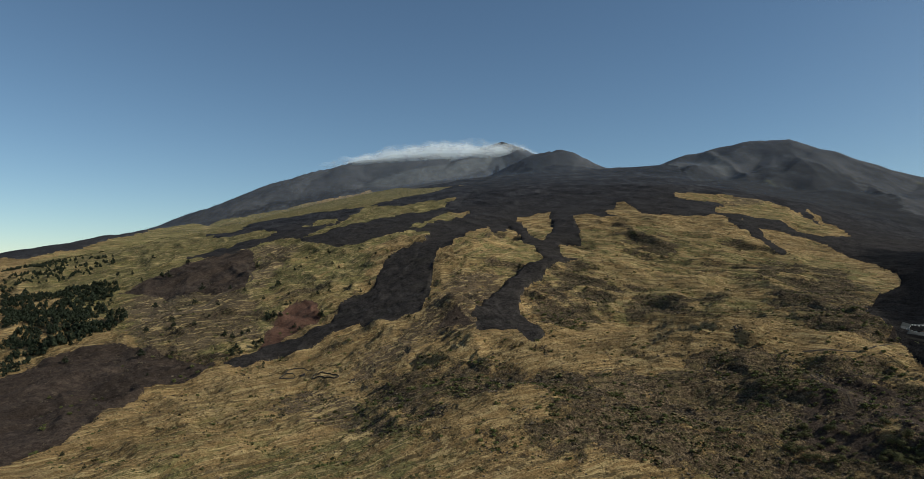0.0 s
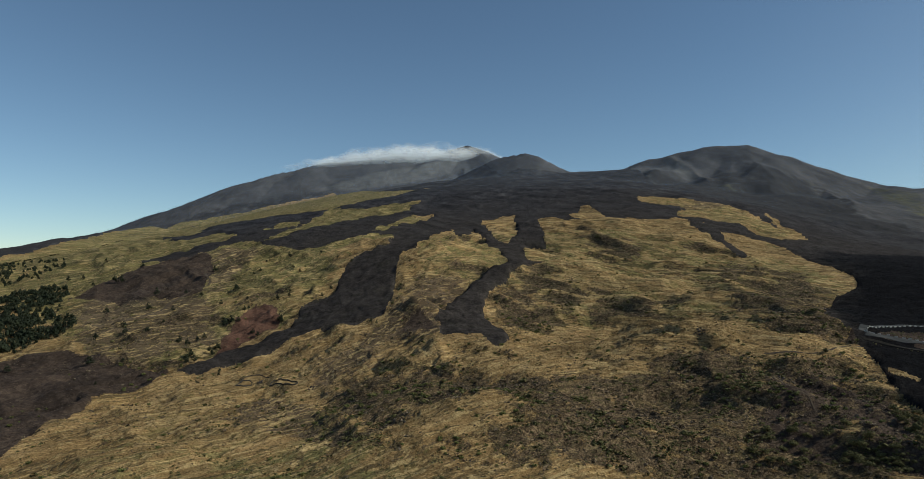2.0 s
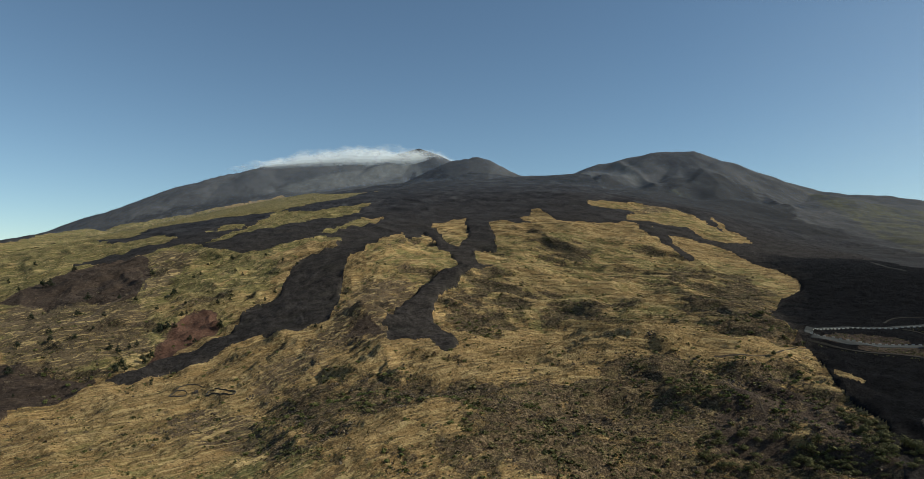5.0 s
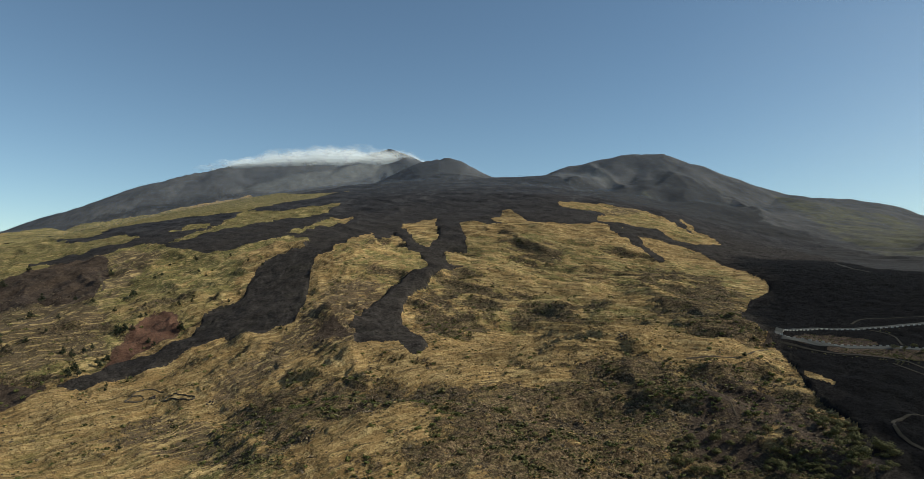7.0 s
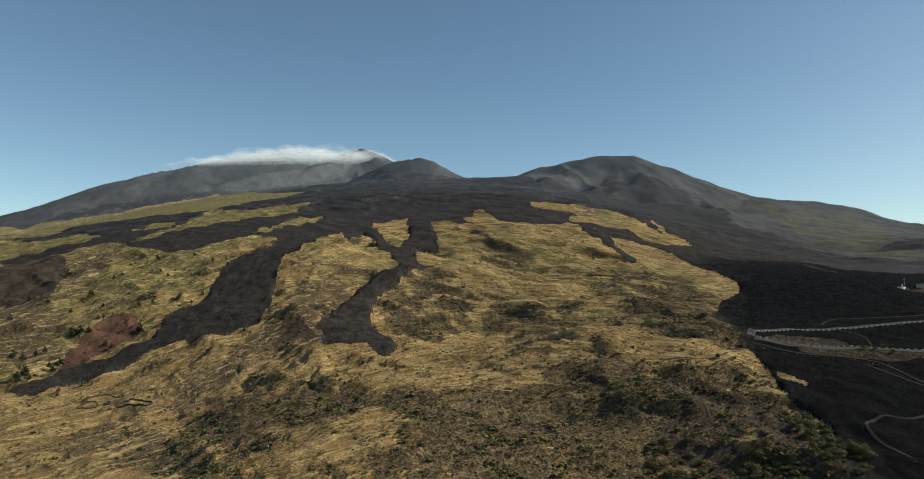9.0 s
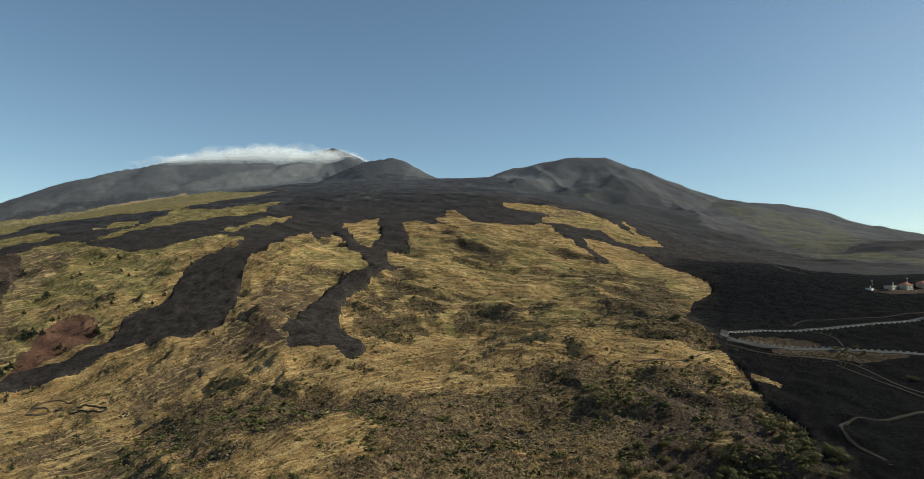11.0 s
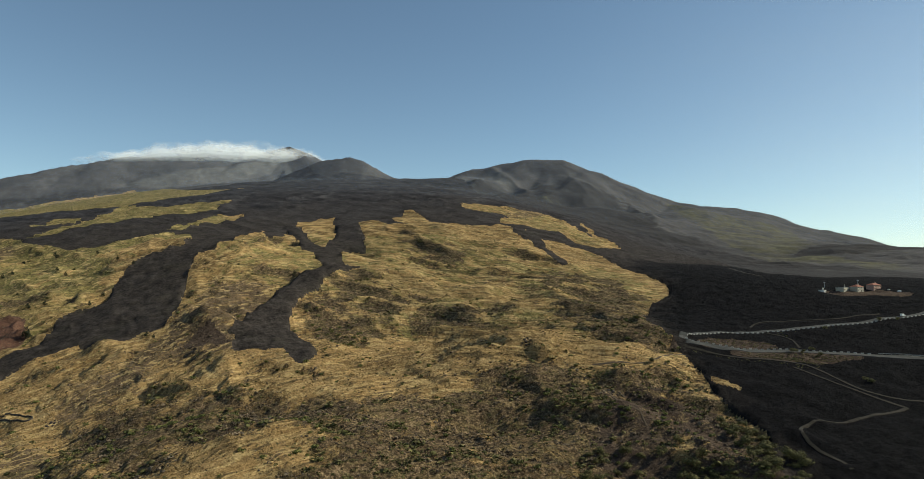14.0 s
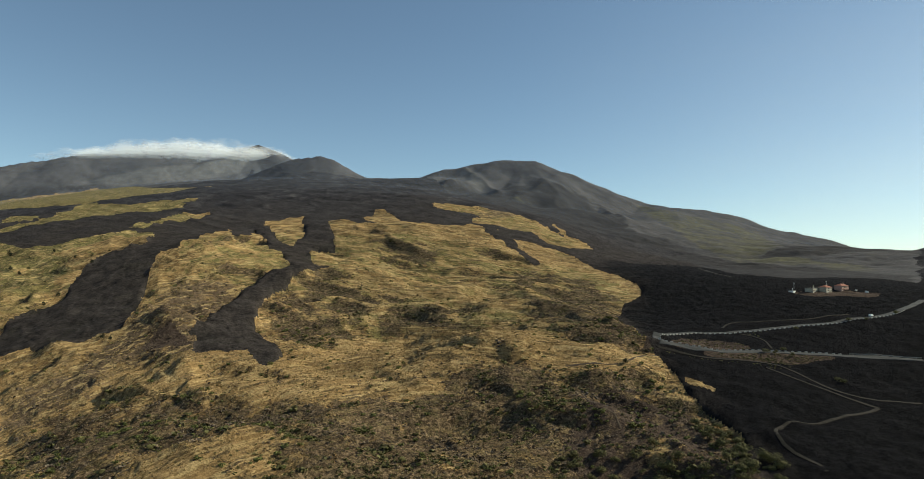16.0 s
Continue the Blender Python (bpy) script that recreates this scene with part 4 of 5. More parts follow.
def block(bm, x0, x1, y0, y1, z0, z1, bevel=0.0):
    made = bmesh.ops.create_cube(bm, size=1.0)["verts"]
    bmesh.ops.scale(bm, vec=(x1 - x0, y1 - y0, z1 - z0), verts=made)
    bmesh.ops.translate(bm, vec=((x0 + x1) / 2, (y0 + y1) / 2, (z0 + z1) / 2), verts=made)
    if bevel:
        edges = list({e for v in made for e in v.link_edges})
        bmesh.ops.bevel(bm, geom=edges, offset=bevel, segments=1, affect="EDGES")
    return made


# ---- roads and tracks ----
def ribbon(name, line, half, lift, material, label, sag=0.5, ragged=0.35):
    """A lane draped on the ground, with edges that go down into it."""
    verts, faces = [], []
    for k, (x, y) in enumerate(line):
        a, b = Vector(line[max(k - 1, 0)]), Vector(line[min(k + 1, len(line) - 1)])
        d = (b - a).normalized()
        l = half * (1 + ragged * float(layered(np.array([x]), np.array([y]), 9, 2, 171)[0]))
        r = half * (1 + ragged * float(layered(np.array([x]), np.array([y]), 9, 2, 175)[0]))
        for off, drop in ((-l - 0.5, sag + 0.6), (-l, 0), (0, -0.06), (r, 0), (r + 0.5, sag + 0.6)):
            px, py = x + d.y * off, y - d.x * off
            verts.append((px, py, float(land(px, py)) + LANE_LIFT + lift - drop))
    for k in range(len(line) - 1):
        for c in range(4):
            i = 5 * k + c
            faces.append((i, i + 1, i + 6, i + 5))
    return tagged(new(name, sheet_mesh(name, verts, faces, material)), label, "road", kind="structure")


ribbon("road", ROAD_LINE, 2.8, 0.35, TARMAC, "grey asphalt mountain road with a hairpin bend", ragged=0.05)
for line, half in zip(TRACK_LINES, (1.1, 1.0, 0.9, 0.9, 1.0, 2.5)):
    ribbon("track", line, half, 0.30, GRAVEL, "pale gravel track across black lava")

for line, half in zip(PATH_LINES, (1.5, 0.7, 0.6)):
    ribbon("footpath", line, half, 0.15, SOIL, "brown trodden earth path over dry grass")


def barrier(points, side, group):
    """White concrete blocks along the road's edge."""
    thing = empty("road_barrier", (points[0][0], points[0][1], 0), "row of white concrete guard blocks along road", "barrier", group)
    run, last, me = 0.0, None, None
    for k in range(len(points) - 1):
        a, b = Vector(points[k]), Vector(points[k + 1])
        length, d = (b - a).length, (b - a).normalized()
        while run < length:
            p = a + d * run + Vector((d.y, -d.x)) * side
            if me is None:
                bm = bmesh.new()
                block(bm, -1.15, 1.15, -0.22, 0.22, -0.5, 0.55, 0.06)
                me = bpy.data.meshes.new("guard_block")
                bm.to_mesh(me)
                bm.free()
                me.materials.append(KERB)
            ob = new("guard_block", me)
            ob.parent = thing
            ob.matrix_basis = Matrix.Translation((p.x - points[0][0], p.y - points[0][1], float(land(p.x, p.y)) + LANE_LIFT + 0.3)) @ Matrix.Rotation(math.atan2(d.y, d.x), 4, "Z")
            run += 5.2
        run -= length
    return thing


bend = min(range(len(ROAD_LINE)), key=lambda k: ROAD_LINE[k][0])
barrier(ROAD_LINE[14:bend + 1], -3.3, "guard blocks of the road")
barrier(ROAD_LINE[bend:-9], -3.3, "guard blocks of the road")


def guard_rail(points, side):
    """A white steel rail on posts beside the road."""
    thing = empty("guard_rail", (points[0][0], points[0][1], 0), "white painted steel guard rail beside road", "guard rail")
    o = Vector(thing.location)
    for k in range(len(points) - 1):
        a, b = Vector(points[k]), Vector(points[k + 1])
        d, length = (b - a).normalized(), (b - a).length
        mid = (a + b) / 2 + Vector((d.y, -d.x)) * side
        z = float(land(mid.x, mid.y)) + LANE_LIFT + 0.3
        turn = math.atan2(d.y, d.x)
        for kind, size in (("rail", (length / 2 + 0.1, 0.06, 0.5, 0.95)), ("post", (0.08, 0.08, -0.6, 0.8))):
            bm = bmesh.new()
            block(bm, -size[0], size[0], -size[1], size[1], size[2], size[3], 0.02)
            bmesh.ops.rotate(bm, cent=(0, 0, 0), matrix=Matrix.Rotation(turn, 3, "Z"), verts=bm.verts)
            off = Vector((-d.y, d.x)) * (0.15 if kind == "post" else 0)
            bmesh.ops.translate(bm, vec=(mid.x + off.x - o.x, mid.y + off.y - o.y, z), verts=bm.verts)
            part(kind, bm, KERB, thing)


guard_rail(ROAD_LINE[-9:], -3.3)


# ---- foliage ----
def leaf_cloud(seed, lobes, count, size, flat=0.85):
    """Bent leaf clumps spread through a few round lobes: vertices and faces."""
    r = np.random.default_rng(seed)
    total = sum(l[3] ** 2 for l in lobes)
    verts, faces = [], []
    for cx, cy, cz, rad in lobes:
        for _ in range(max(4, int(count * rad ** 2 / total))):
            d = r.normal(size=3)
            d /= np.linalg.norm(d)
            c = np.array([cx, cy, cz]) + d * rad * np.array([1, 1, flat]) * (0.55 + 0.5 * r.random())
            u = np.cross(d, r.normal(size=3))
            u /= np.linalg.norm(u)
            v = np.cross(d, u)
            s = size * (0.6 + 0.8 * r.random())
            i = len(verts)
            verts += [tuple(c - u * s), tuple(c + v * s * 0.7 + d * s * 0.35), tuple(c + u * s), tuple(c - v * s * 0.7 + d * s * 0.2)]
            faces += [(i, i + 1, i + 3), (i + 1, i + 2, i + 3)]
    return verts, faces


def trunk_mesh(name, height, base, limbs, seed):
    r = random.Random(seed)
    bm = bmesh.new()

    def taper(a, b, ra, rb):
        d = b - a
        m = bmesh.ops.create_cone(bm, segments=6, radius1=ra, radius2=rb, depth=d.length, cap_ends=True)["verts"]
        bmesh.ops.transform(bm, verts=m, matrix=Matrix.Translation((a + b) / 2) @ d.to_track_quat("Z", "Y").to_matrix().to_4x4())

    top = Vector((r.uniform(-0.05, 0.05) * height, r.uniform(-0.05, 0.05) * height, height * 0.8))
    taper(Vector((0, 0, -0.06 * height)), top, base, base * 0.3)
    for k in range(limbs):
        s = Vector((0, 0, 0)).lerp(top, r.uniform(0.3, 0.85))
        a = r.uniform(0, 6.28)
        taper(s, s + Vector((math.cos(a), math.sin(a), r.uniform(0.3, 0.7))) * height * r.uniform(0.18, 0.3), base * 0.35, base * 0.1)
    me = bpy.data.meshes.new(name)
    bm.to_mesh(me)
    bm.free()
    me.materials.append(BARK)
    return me


def crown_lobes(kind, seed):
    """Lobes of a crown on a tree one metre high."""
    r = random.Random(seed)
    if kind == "pine":
        out = [(r.uniform(-0.05, 0.05), r.uniform(-0.05, 0.05), 0.82, 0.15)]
        for k in range(7):
            a, h = k * 0.9 + r.random(), r.uniform(0.25, 0.7)
            w = 0.30 * (1.05 - h)
            out.append((math.cos(a) * w, math.sin(a) * w, h, r.uniform(0.15, 0.24)))
    else:
        out = []
        for k in range(7):
            a, w = k * 0.9 + r.random(), r.uniform(0.1, 0.42)
            out.append((math.cos(a) * w, math.sin(a) * w, r.uniform(0.3, 0.68), r.uniform(0.2, 0.33)))
    return out


def tree_kind(name, kind, seed, material, label, category, group):
    """The first of its kind, one metre high, below the ground until it is copied into place."""
    thing = empty(name, (0, 0, 0), label, category, group)
    trunk = new("trunk", trunk_mesh("trunk", 1.0, 0.035, 5, seed))
    trunk.parent = thing
    verts, faces = leaf_cloud(seed, crown_lobes(kind, seed), 420 if kind == "pine" else 700, 0.042)
    crown = new("crown", sheet_mesh("crown", verts, faces, material))
    crown.parent = thing
    return thing


PINES = [tree_kind("pine_tree", "pine", 11 + k, PINE, "dark green pine with uneven crown on dry slope", "tree", "scattered pines on the slope") for k in range(4)]
BROOMS = [tree_kind("broom_bush", "broad", 31 + k, BROOM_LEAF, "olive green broom bush among grey scrub", "bush", "broom bushes on the bank") for k in range(3)]


def plant(kinds, spots, seed, spread=1.0):
    r = random.Random(seed)
    for x, y, h in spots:
        kind = r.choice(kinds)
        wide = h * spread * r.uniform(0.85, 1.15)
        m = Matrix.Translation((x, y, ground_at(x, y) - 0.02 * h)) @ Matrix.Rotation(r.uniform(0, 6.28), 4, "Z")
        if kind.get("placed"):
            made = copy_thing(kind, m)
        else:
            made = kind
            made.matrix_basis = m
            kind["placed"] = True
        made.scale = (wide, wide, h)


def settle(kinds):
    for k in kinds:
        if not k.get("placed"):
            for ob in (*k.children_recursive, k):
                bpy.data.objects.remove(ob)
    for ob in bpy.data.objects:
        if ob.get("placed"):
            del ob["placed"]


def scattered(outline, count, seed):
    """Places at random within an outline."""
    r = np.random.default_rng(seed)
    px, py = [p[0] for p in outline], [p[1] for p in outline]
    got = np.zeros((0, 2))
    while len(got) < count:
        q = np.stack([r.uniform(min(px), max(px), 4 * count), r.uniform(min(py), max(py), 4 * count)], 1)
        got = np.concatenate([got, q[inside(q[:, 0], q[:, 1], outline)]])
    return got[:count]


plant(PINES, SLOPE_TREES + GULLY_TREES + HILL_TREES, 5, 1.0)
plant(BROOMS, BROOM, 6, 1.1)
thicket_luck = random.Random(17)
plant(BROOMS, [(px, py, thicket_luck.uniform(2.0, 5.0)) for px, py in np.concatenate([scattered(THICKET, 78, 19), scattered(THICKET_HIGH, 26, 21)])], 8, 1.35)
settle(PINES + BROOMS)


def stuff(name, base_sets, xy, heights, widths, material, label, category, sink=0.05, seed=0):
    """Many small plants or stones as one mesh: copies of a few shapes, each turned and sized."""
    r = np.random.default_rng(seed)
    z = surface(xy[:, 0], xy[:, 1])[0]
    pick = r.integers(0, len(base_sets), len(xy))
    vs, fs, start = [], [], 0
    for k, (bv, bf) in enumerate(base_sets):
        sel = np.where(pick == k)[0]
        if not len(sel):
            continue
        bv, bf = np.array(bv), np.array(bf)
        a = r.uniform(0, 2 * np.pi, len(sel))
        ca, sa = np.cos(a)[:, None], np.sin(a)[:, None]
        w, h = widths[sel][:, None], heights[sel][:, None]
        X = (bv[None, :, 0] * ca - bv[None, :, 1] * sa) * w + xy[sel, 0][:, None]
        Y = (bv[None, :, 0] * sa + bv[None, :, 1] * ca) * w + xy[sel, 1][:, None]
        Z = bv[None, :, 2] * h + (z[sel] - sink * heights[sel])[:, None]
        vs.append(np.stack([X, Y, Z], -1).reshape(-1, 3))
        fs.append((bf[None] + (start + np.arange(len(sel)) * len(bv))[:, None, None]).reshape(-1, bf.shape[1]))
        start += len(sel) * len(bv)
    v, f = np.concatenate(vs), np.concatenate(fs)
    n = f.shape[1]
    me = bpy.data.meshes.new(name)
    me.vertices.add(len(v))
    me.vertices.foreach_set("co", v.ravel())
    me.loops.add(f.size)
    me.loops.foreach_set("vertex_index", f.ravel())
    me.polygons.add(len(f))
    me.polygons.foreach_set("loop_start", np.arange(len(f)) * n)
    me.update()
    me.materials.append(material)
    return tagged(new(name, me), label, category, kind="stuff")


def small_tree(seed):
    return leaf_cloud(seed, crown_lobes("pine", seed), 110, 0.10)


def shrub(seed, count=16, leaf=0.30):
    r = random.Random(seed)
    lobes = [(r.uniform(-0.3, 0.3), r.uniform(-0.3, 0.3), r.uniform(0.2, 0.5), r.uniform(0.3, 0.5)) for _ in range(3)]
    return leaf_cloud(seed, lobes, count, leaf, 0.8)


def stone(seed):
    r = random.Random(seed)
    bm = bmesh.new()
    bmesh.ops.create_icosphere(bm, subdivisions=1, radius=0.6)
    for v in bm.verts:
        v.co *= r.uniform(0.6, 1.15)
        v.co.z = v.co.z * 0.8 + 0.25
    vs, fs = [tuple(v.co) for v in bm.verts], [tuple(v.index for v in f.verts) for f in bm.faces]
    bm.free()
    return vs, fs


# the pine wood
wood_rng = np.random.default_rng(3)
wood = np.concatenate([scattered(DENSE_WOOD, 900, 1), scattered(THIN_WOOD, 420, 2), scattered(WOOD_EDGE, 130, 4)])
clear = layered(wood[:, 0], wood[:, 1], 60, 3, 90)
wood = wood[clear > np.where(np.arange(len(wood)) < 900, -0.75, np.where(np.arange(len(wood)) < 1320, 0.05, -0.5))]
wh = wood_rng.uniform(5.5, 11, len(wood))
stuff("pine_wood", [small_tree(s) for s in range(60, 66)], wood, wh, wh * wood_rng.uniform(0.8, 1.1, len(wood)), PINE,
      "dense dark green pine wood on the lower slope", "woodland", seed=8)


# low scrub, tussocks and stones over the near slopes
def sprinkle(count, seed, near, far, west, east):
    r = np.random.default_rng(seed)
    a, d = np.radians(r.uniform(west, east, count)), np.sqrt(r.uniform(near ** 2, far ** 2, count))
    x, y = HUB[0] + d * np.sin(a), HUB[1] + d * np.cos(a)
    z, lava, upper, gap = surface(x, y)
    keep = ~lava & ~upper & (gap > 3)
    return x[keep], y[keep], d[keep], r


def weights(x, y):
    warps = [wobbled(x, y, 70 + 5 * q, 14 * (0.5 + 0.4 * q)) for q in range(6)]
    return soft_zones(x, y, (SCRUB, HEATH, CINDER, SWARD, STRAW, [DARK_BANK]), warps)


def tussock(seed):
    r = random.Random(seed)
    verts, faces = [], []
    for k in range(3):
        a, t = r.uniform(0, 6.28), r.uniform(-0.4, 0.4)
        i = len(verts)
        verts += [(-0.5 * math.cos(a), -0.5 * math.sin(a), 0), (0.5 * math.cos(a), 0.5 * math.sin(a), 0), (t, r.uniform(-0.4, 0.4), r.uniform(0.7, 1))]
        faces.append((i, i + 1, i + 2))
    return verts, faces


x, y, d, r = sprinkle(480000, 41, 300, 1150, -37, 54)
scrub, heath, cinder, sward, straw_lea, bank = weights(x, y)
shade_tone = shade_side(x, y) * (1 - 0.75 * scrub * np.clip((800 - d) / 200, 0, 1))
scrub = np.clip((scrub * (1 + 0.5 * shade_tone) + 0.3 * shade_tone + 0.8 * scarps(x, y)[1]) * (1 - 0.85 * straw_lea) + 0.4 * bank, 0, 1.3)
lump = layered(x, y, 19, 3, 101, 0.6)
luck = r.random(len(x))
close = np.clip((1250 - d) / 500, 0.45, 1)
spot = np.stack([x, y], 1)
green = luck < close * np.clip(0.014 + 0.34 * np.clip((780 - d) / 250, 0.22, 1) * scrub + 0.05 * sward - 0.1 * cinder, 0, 1) * np.clip(-0.15 + 1.7 * lump, 0.04, 1.4)
size = r.uniform(0.6, 1.7, len(x)) * (1 + 1.0 * (r.random(len(x)) < 0.12))
stuff("green_scrub", [shrub(s, 11) for s in range(200, 206)], spot[green], size[green] * 0.9, size[green] * 1.3, GREEN_LEAF,
      "low dark green scrub cushions on dry grass", "scrub", 0.1, 9)
dry = ~green & (luck < close * (0.012 + np.clip(0.36 * scrub + 0.16 * heath, 0, 1) * np.clip(0.7 + 0.9 * layered(x, y, 17, 3, 121, 0.65), 0, 1.3)))
stuff("dry_scrub", [shrub(s, 6) for s in range(210, 216)], spot[dry], size[dry] * 0.75, size[dry] * 0.9, DRY_LEAF,
      "grey brown dead scrub and thorny cushions on slope", "scrub", 0.1, 10)
bushy = ~green & ~dry & (luck > 0.970) & (luck < 0.970 + 0.030 * np.clip(scrub + 0.08, 0, 1) * np.clip(0.4 + 1.4 * layered(x, y, 55, 3, 141, 0.6), 0, 1.2) * np.clip((900 - d) / 300, 0, 1))
bs = r.uniform(1.3, 3.8, len(x))
stuff("green_bushes", [leaf_cloud(s, crown_lobes("broad", s), 90, 0.12) for s in range(240, 246)], spot[bushy], bs[bushy] * 0.9, bs[bushy] * 1.1, BUSH_LEAF,
      "rounded dark green bushes on steep scrub bank", "bushes", 0.15, 13)
rock = ~bushy & (luck > 0.992 - 0.03 * scrub - 0.03 * cinder) & (layered(x, y, 40, 3, 131) > -0.1)
rs = r.uniform(0.35, 1.1, len(x))
stuff("loose_stones", [stone(s) for s in range(220, 226)], spot[rock], rs[rock], rs[rock], CRAG,
      "dark weathered volcanic stones strewn over slope", "stones", 0.2, 11)
straw = ~green & ~dry & ~rock & (luck > 0.55) & (luck < 0.55 + close * 0.3 * np.clip(1 - scrub, 0, 1) * (cinder < 0.3)) & (d < 850)
stuff("grass_tussocks", [tussock(s) for s in range(230, 238)], spot[straw], rs[straw] * 0.7, rs[straw] * 1.1, STRAW_LEAF,
      "straw coloured dry grass tussocks on slope", "grass", 0.05, 12)

# scrub along the road
verge = np.concatenate([scattered(VERGE, 420, 51), scattered(BEND_PATCH, 150, 52), scattered(ROAD_STRIP, 200, 55), scattered(ROAD_EDGE, 220, 53)])
verge = verge[lane_gap(verge[:, 0], verge[:, 1]) > 1.2]
vr = np.random.default_rng(54)
vs = vr.uniform(0.4, 1.5, len(verge))
stuff("verge_scrub", [shrub(s, 30, 0.17) for s in range(250, 255)], verge, vs, vs * 1.3, BROOM_LEAF,
      "olive scrub growing along the road verge", "scrub", 0.1, 14)


# ---- stock pens of dry stone ----
def stone_wall(name, line, closed, height, width, label, seed):
    """A rough wall of heaped stones along a line on the ground."""
    r = random.Random(seed)
    pts = curve_through(line + ([line[0]] if closed else []), 1.5)
    thing = empty(name, (pts[0][0], pts[0][1], ground_at(*pts[0])), label, "stone wall")
    o = Vector(thing.location)
    bm = bmesh.new()
    for k in range(len(pts) - 1):
        a, b = Vector(pts[k]), Vector(pts[k + 1])
        d = (b - a).normalized()
        z = ground_at(*((a + b) / 2)) - o.z
        for row in range(2):
            c = (a + b) / 2 + Vector((d.y, -d.x)) * r.uniform(-0.12, 0.12)
            h = height * 0.5 * r.uniform(0.75, 1.25)
            m = bmesh.ops.create_icosphere(bm, subdivisions=1, radius=0.5)["verts"]
            for v in m:
                v.co *= r.uniform(0.85, 1.15)
            bmesh.ops.scale(bm, vec=((b - a).length * 1.5, width, h * 1.7), verts=m)
            bmesh.ops.rotate(bm, cent=(0, 0, 0), matrix=Matrix.Rotation(math.atan2(d.y, d.x), 3, "Z"), verts=m)
            bmesh.ops.translate(bm, vec=(c.x - o.x, c.y - o.y, z + height * (0.15 + 0.5 * row)), verts=m)
    part("wall", bm, BASALT, thing)
    return thing


stone_wall("stock_pen", PEN_SMALL, True, 1.0, 0.8, "small ruined dry stone pen of black basalt", 1)
stone_wall("stock_pen", PEN_LARGE, True, 1.0, 0.8, "large oval dry stone pen of black basalt", 2)
stone_wall("field_wall", OLD_WALL, False, 0.8, 0.9, "low fallen dry stone wall on pasture", 3)


def rock_heap(at, radius, height, seed, label, name="rock_outcrop"):
    """A heap of rough blocks."""
    r = random.Random(seed)
    thing = empty(name, (at[0], at[1], ground_at(*at)), label, "rocks")
    for k in range(14):
        a, q = r.uniform(0, 6.28), radius * math.sqrt(r.random())
        x, y = math.cos(a) * q, math.sin(a) * q
        s = height * (1.1 - 0.7 * q / radius) * r.uniform(0.5, 0.8)
        bm = bmesh.new()
        bmesh.ops.create_icosphere(bm, subdivisions=2, radius=s)
        for v in bm.verts:
            n = noise.noise(v.co * (1.6 / s) + Vector((seed, k, 0)))
            v.co *= 1 + 0.45 * n
            v.co.z *= 0.8
        bmesh.ops.translate(bm, vec=(x, y, ground_at(at[0] + x, at[1] + y) - thing.location.z + s * 0.25), verts=bm.verts)
        part("boulder", bm, CRAG, thing)


rock_heap(CRAGS[0], 5.0, 1.9, 1, "dark jagged lava crag on grassy crest")
rock_heap(CRAGS[1], 4.5, 1.0, 2, "low dark rock outcrop in straw grass")
rock_heap(CRAGS[2], 3.0, 1.1, 3, "small dark rock outcrop in straw grass")
rock_heap(CRAGS[3], 4.0, 0.9, 4, "low dark rock outcrop in straw grass")
rock_heap(CRAGS[4], 7.0, 2.2, 5, "dark shaded crag on steep scrub bank")
rock_heap(RUINS[0], 4.0, 1.6, 6, "collapsed stone hut of black basalt beside pens", "ruined_hut")
rock_heap(RUINS[1], 5.0, 1.5, 7, "collapsed stone hut of black basalt beside pens", "ruined_hut")

# ---- houses by the upper road ----
PLASTER = plain_material("weathered_plaster", (0.30, 0.27, 0.22), (0.42, 0.38, 0.31), 2.0)
PINK = plain_material("salmon_plaster", (0.33, 0.20, 0.16), (0.44, 0.28, 0.22), 2.0)
TILES = plain_material("red_roof_tiles", (0.20, 0.075, 0.05), (0.32, 0.13, 0.09), 0.6)
GREY_ROOF = plain_material("grey_roof_sheet", (0.16, 0.15, 0.14), (0.26, 0.25, 0.23), 1.0)
WHITE = plain_material("white_paint", (0.70, 0.70, 0.69), (0.80, 0.80, 0.79), 1.0, 0.4)
STEEL = plain_material("galvanised_steel", (0.25, 0.26, 0.27), (0.36, 0.37, 0.38), 0.5, 0.5)
glass = Nodes("dark_window_glass", 0.08, 0.5)
GLASS = glass.done((0.02, 0.025, 0.03))
RUBBER = Nodes("black_rubber", 0.8, 0.2).done((0.02, 0.02, 0.02))


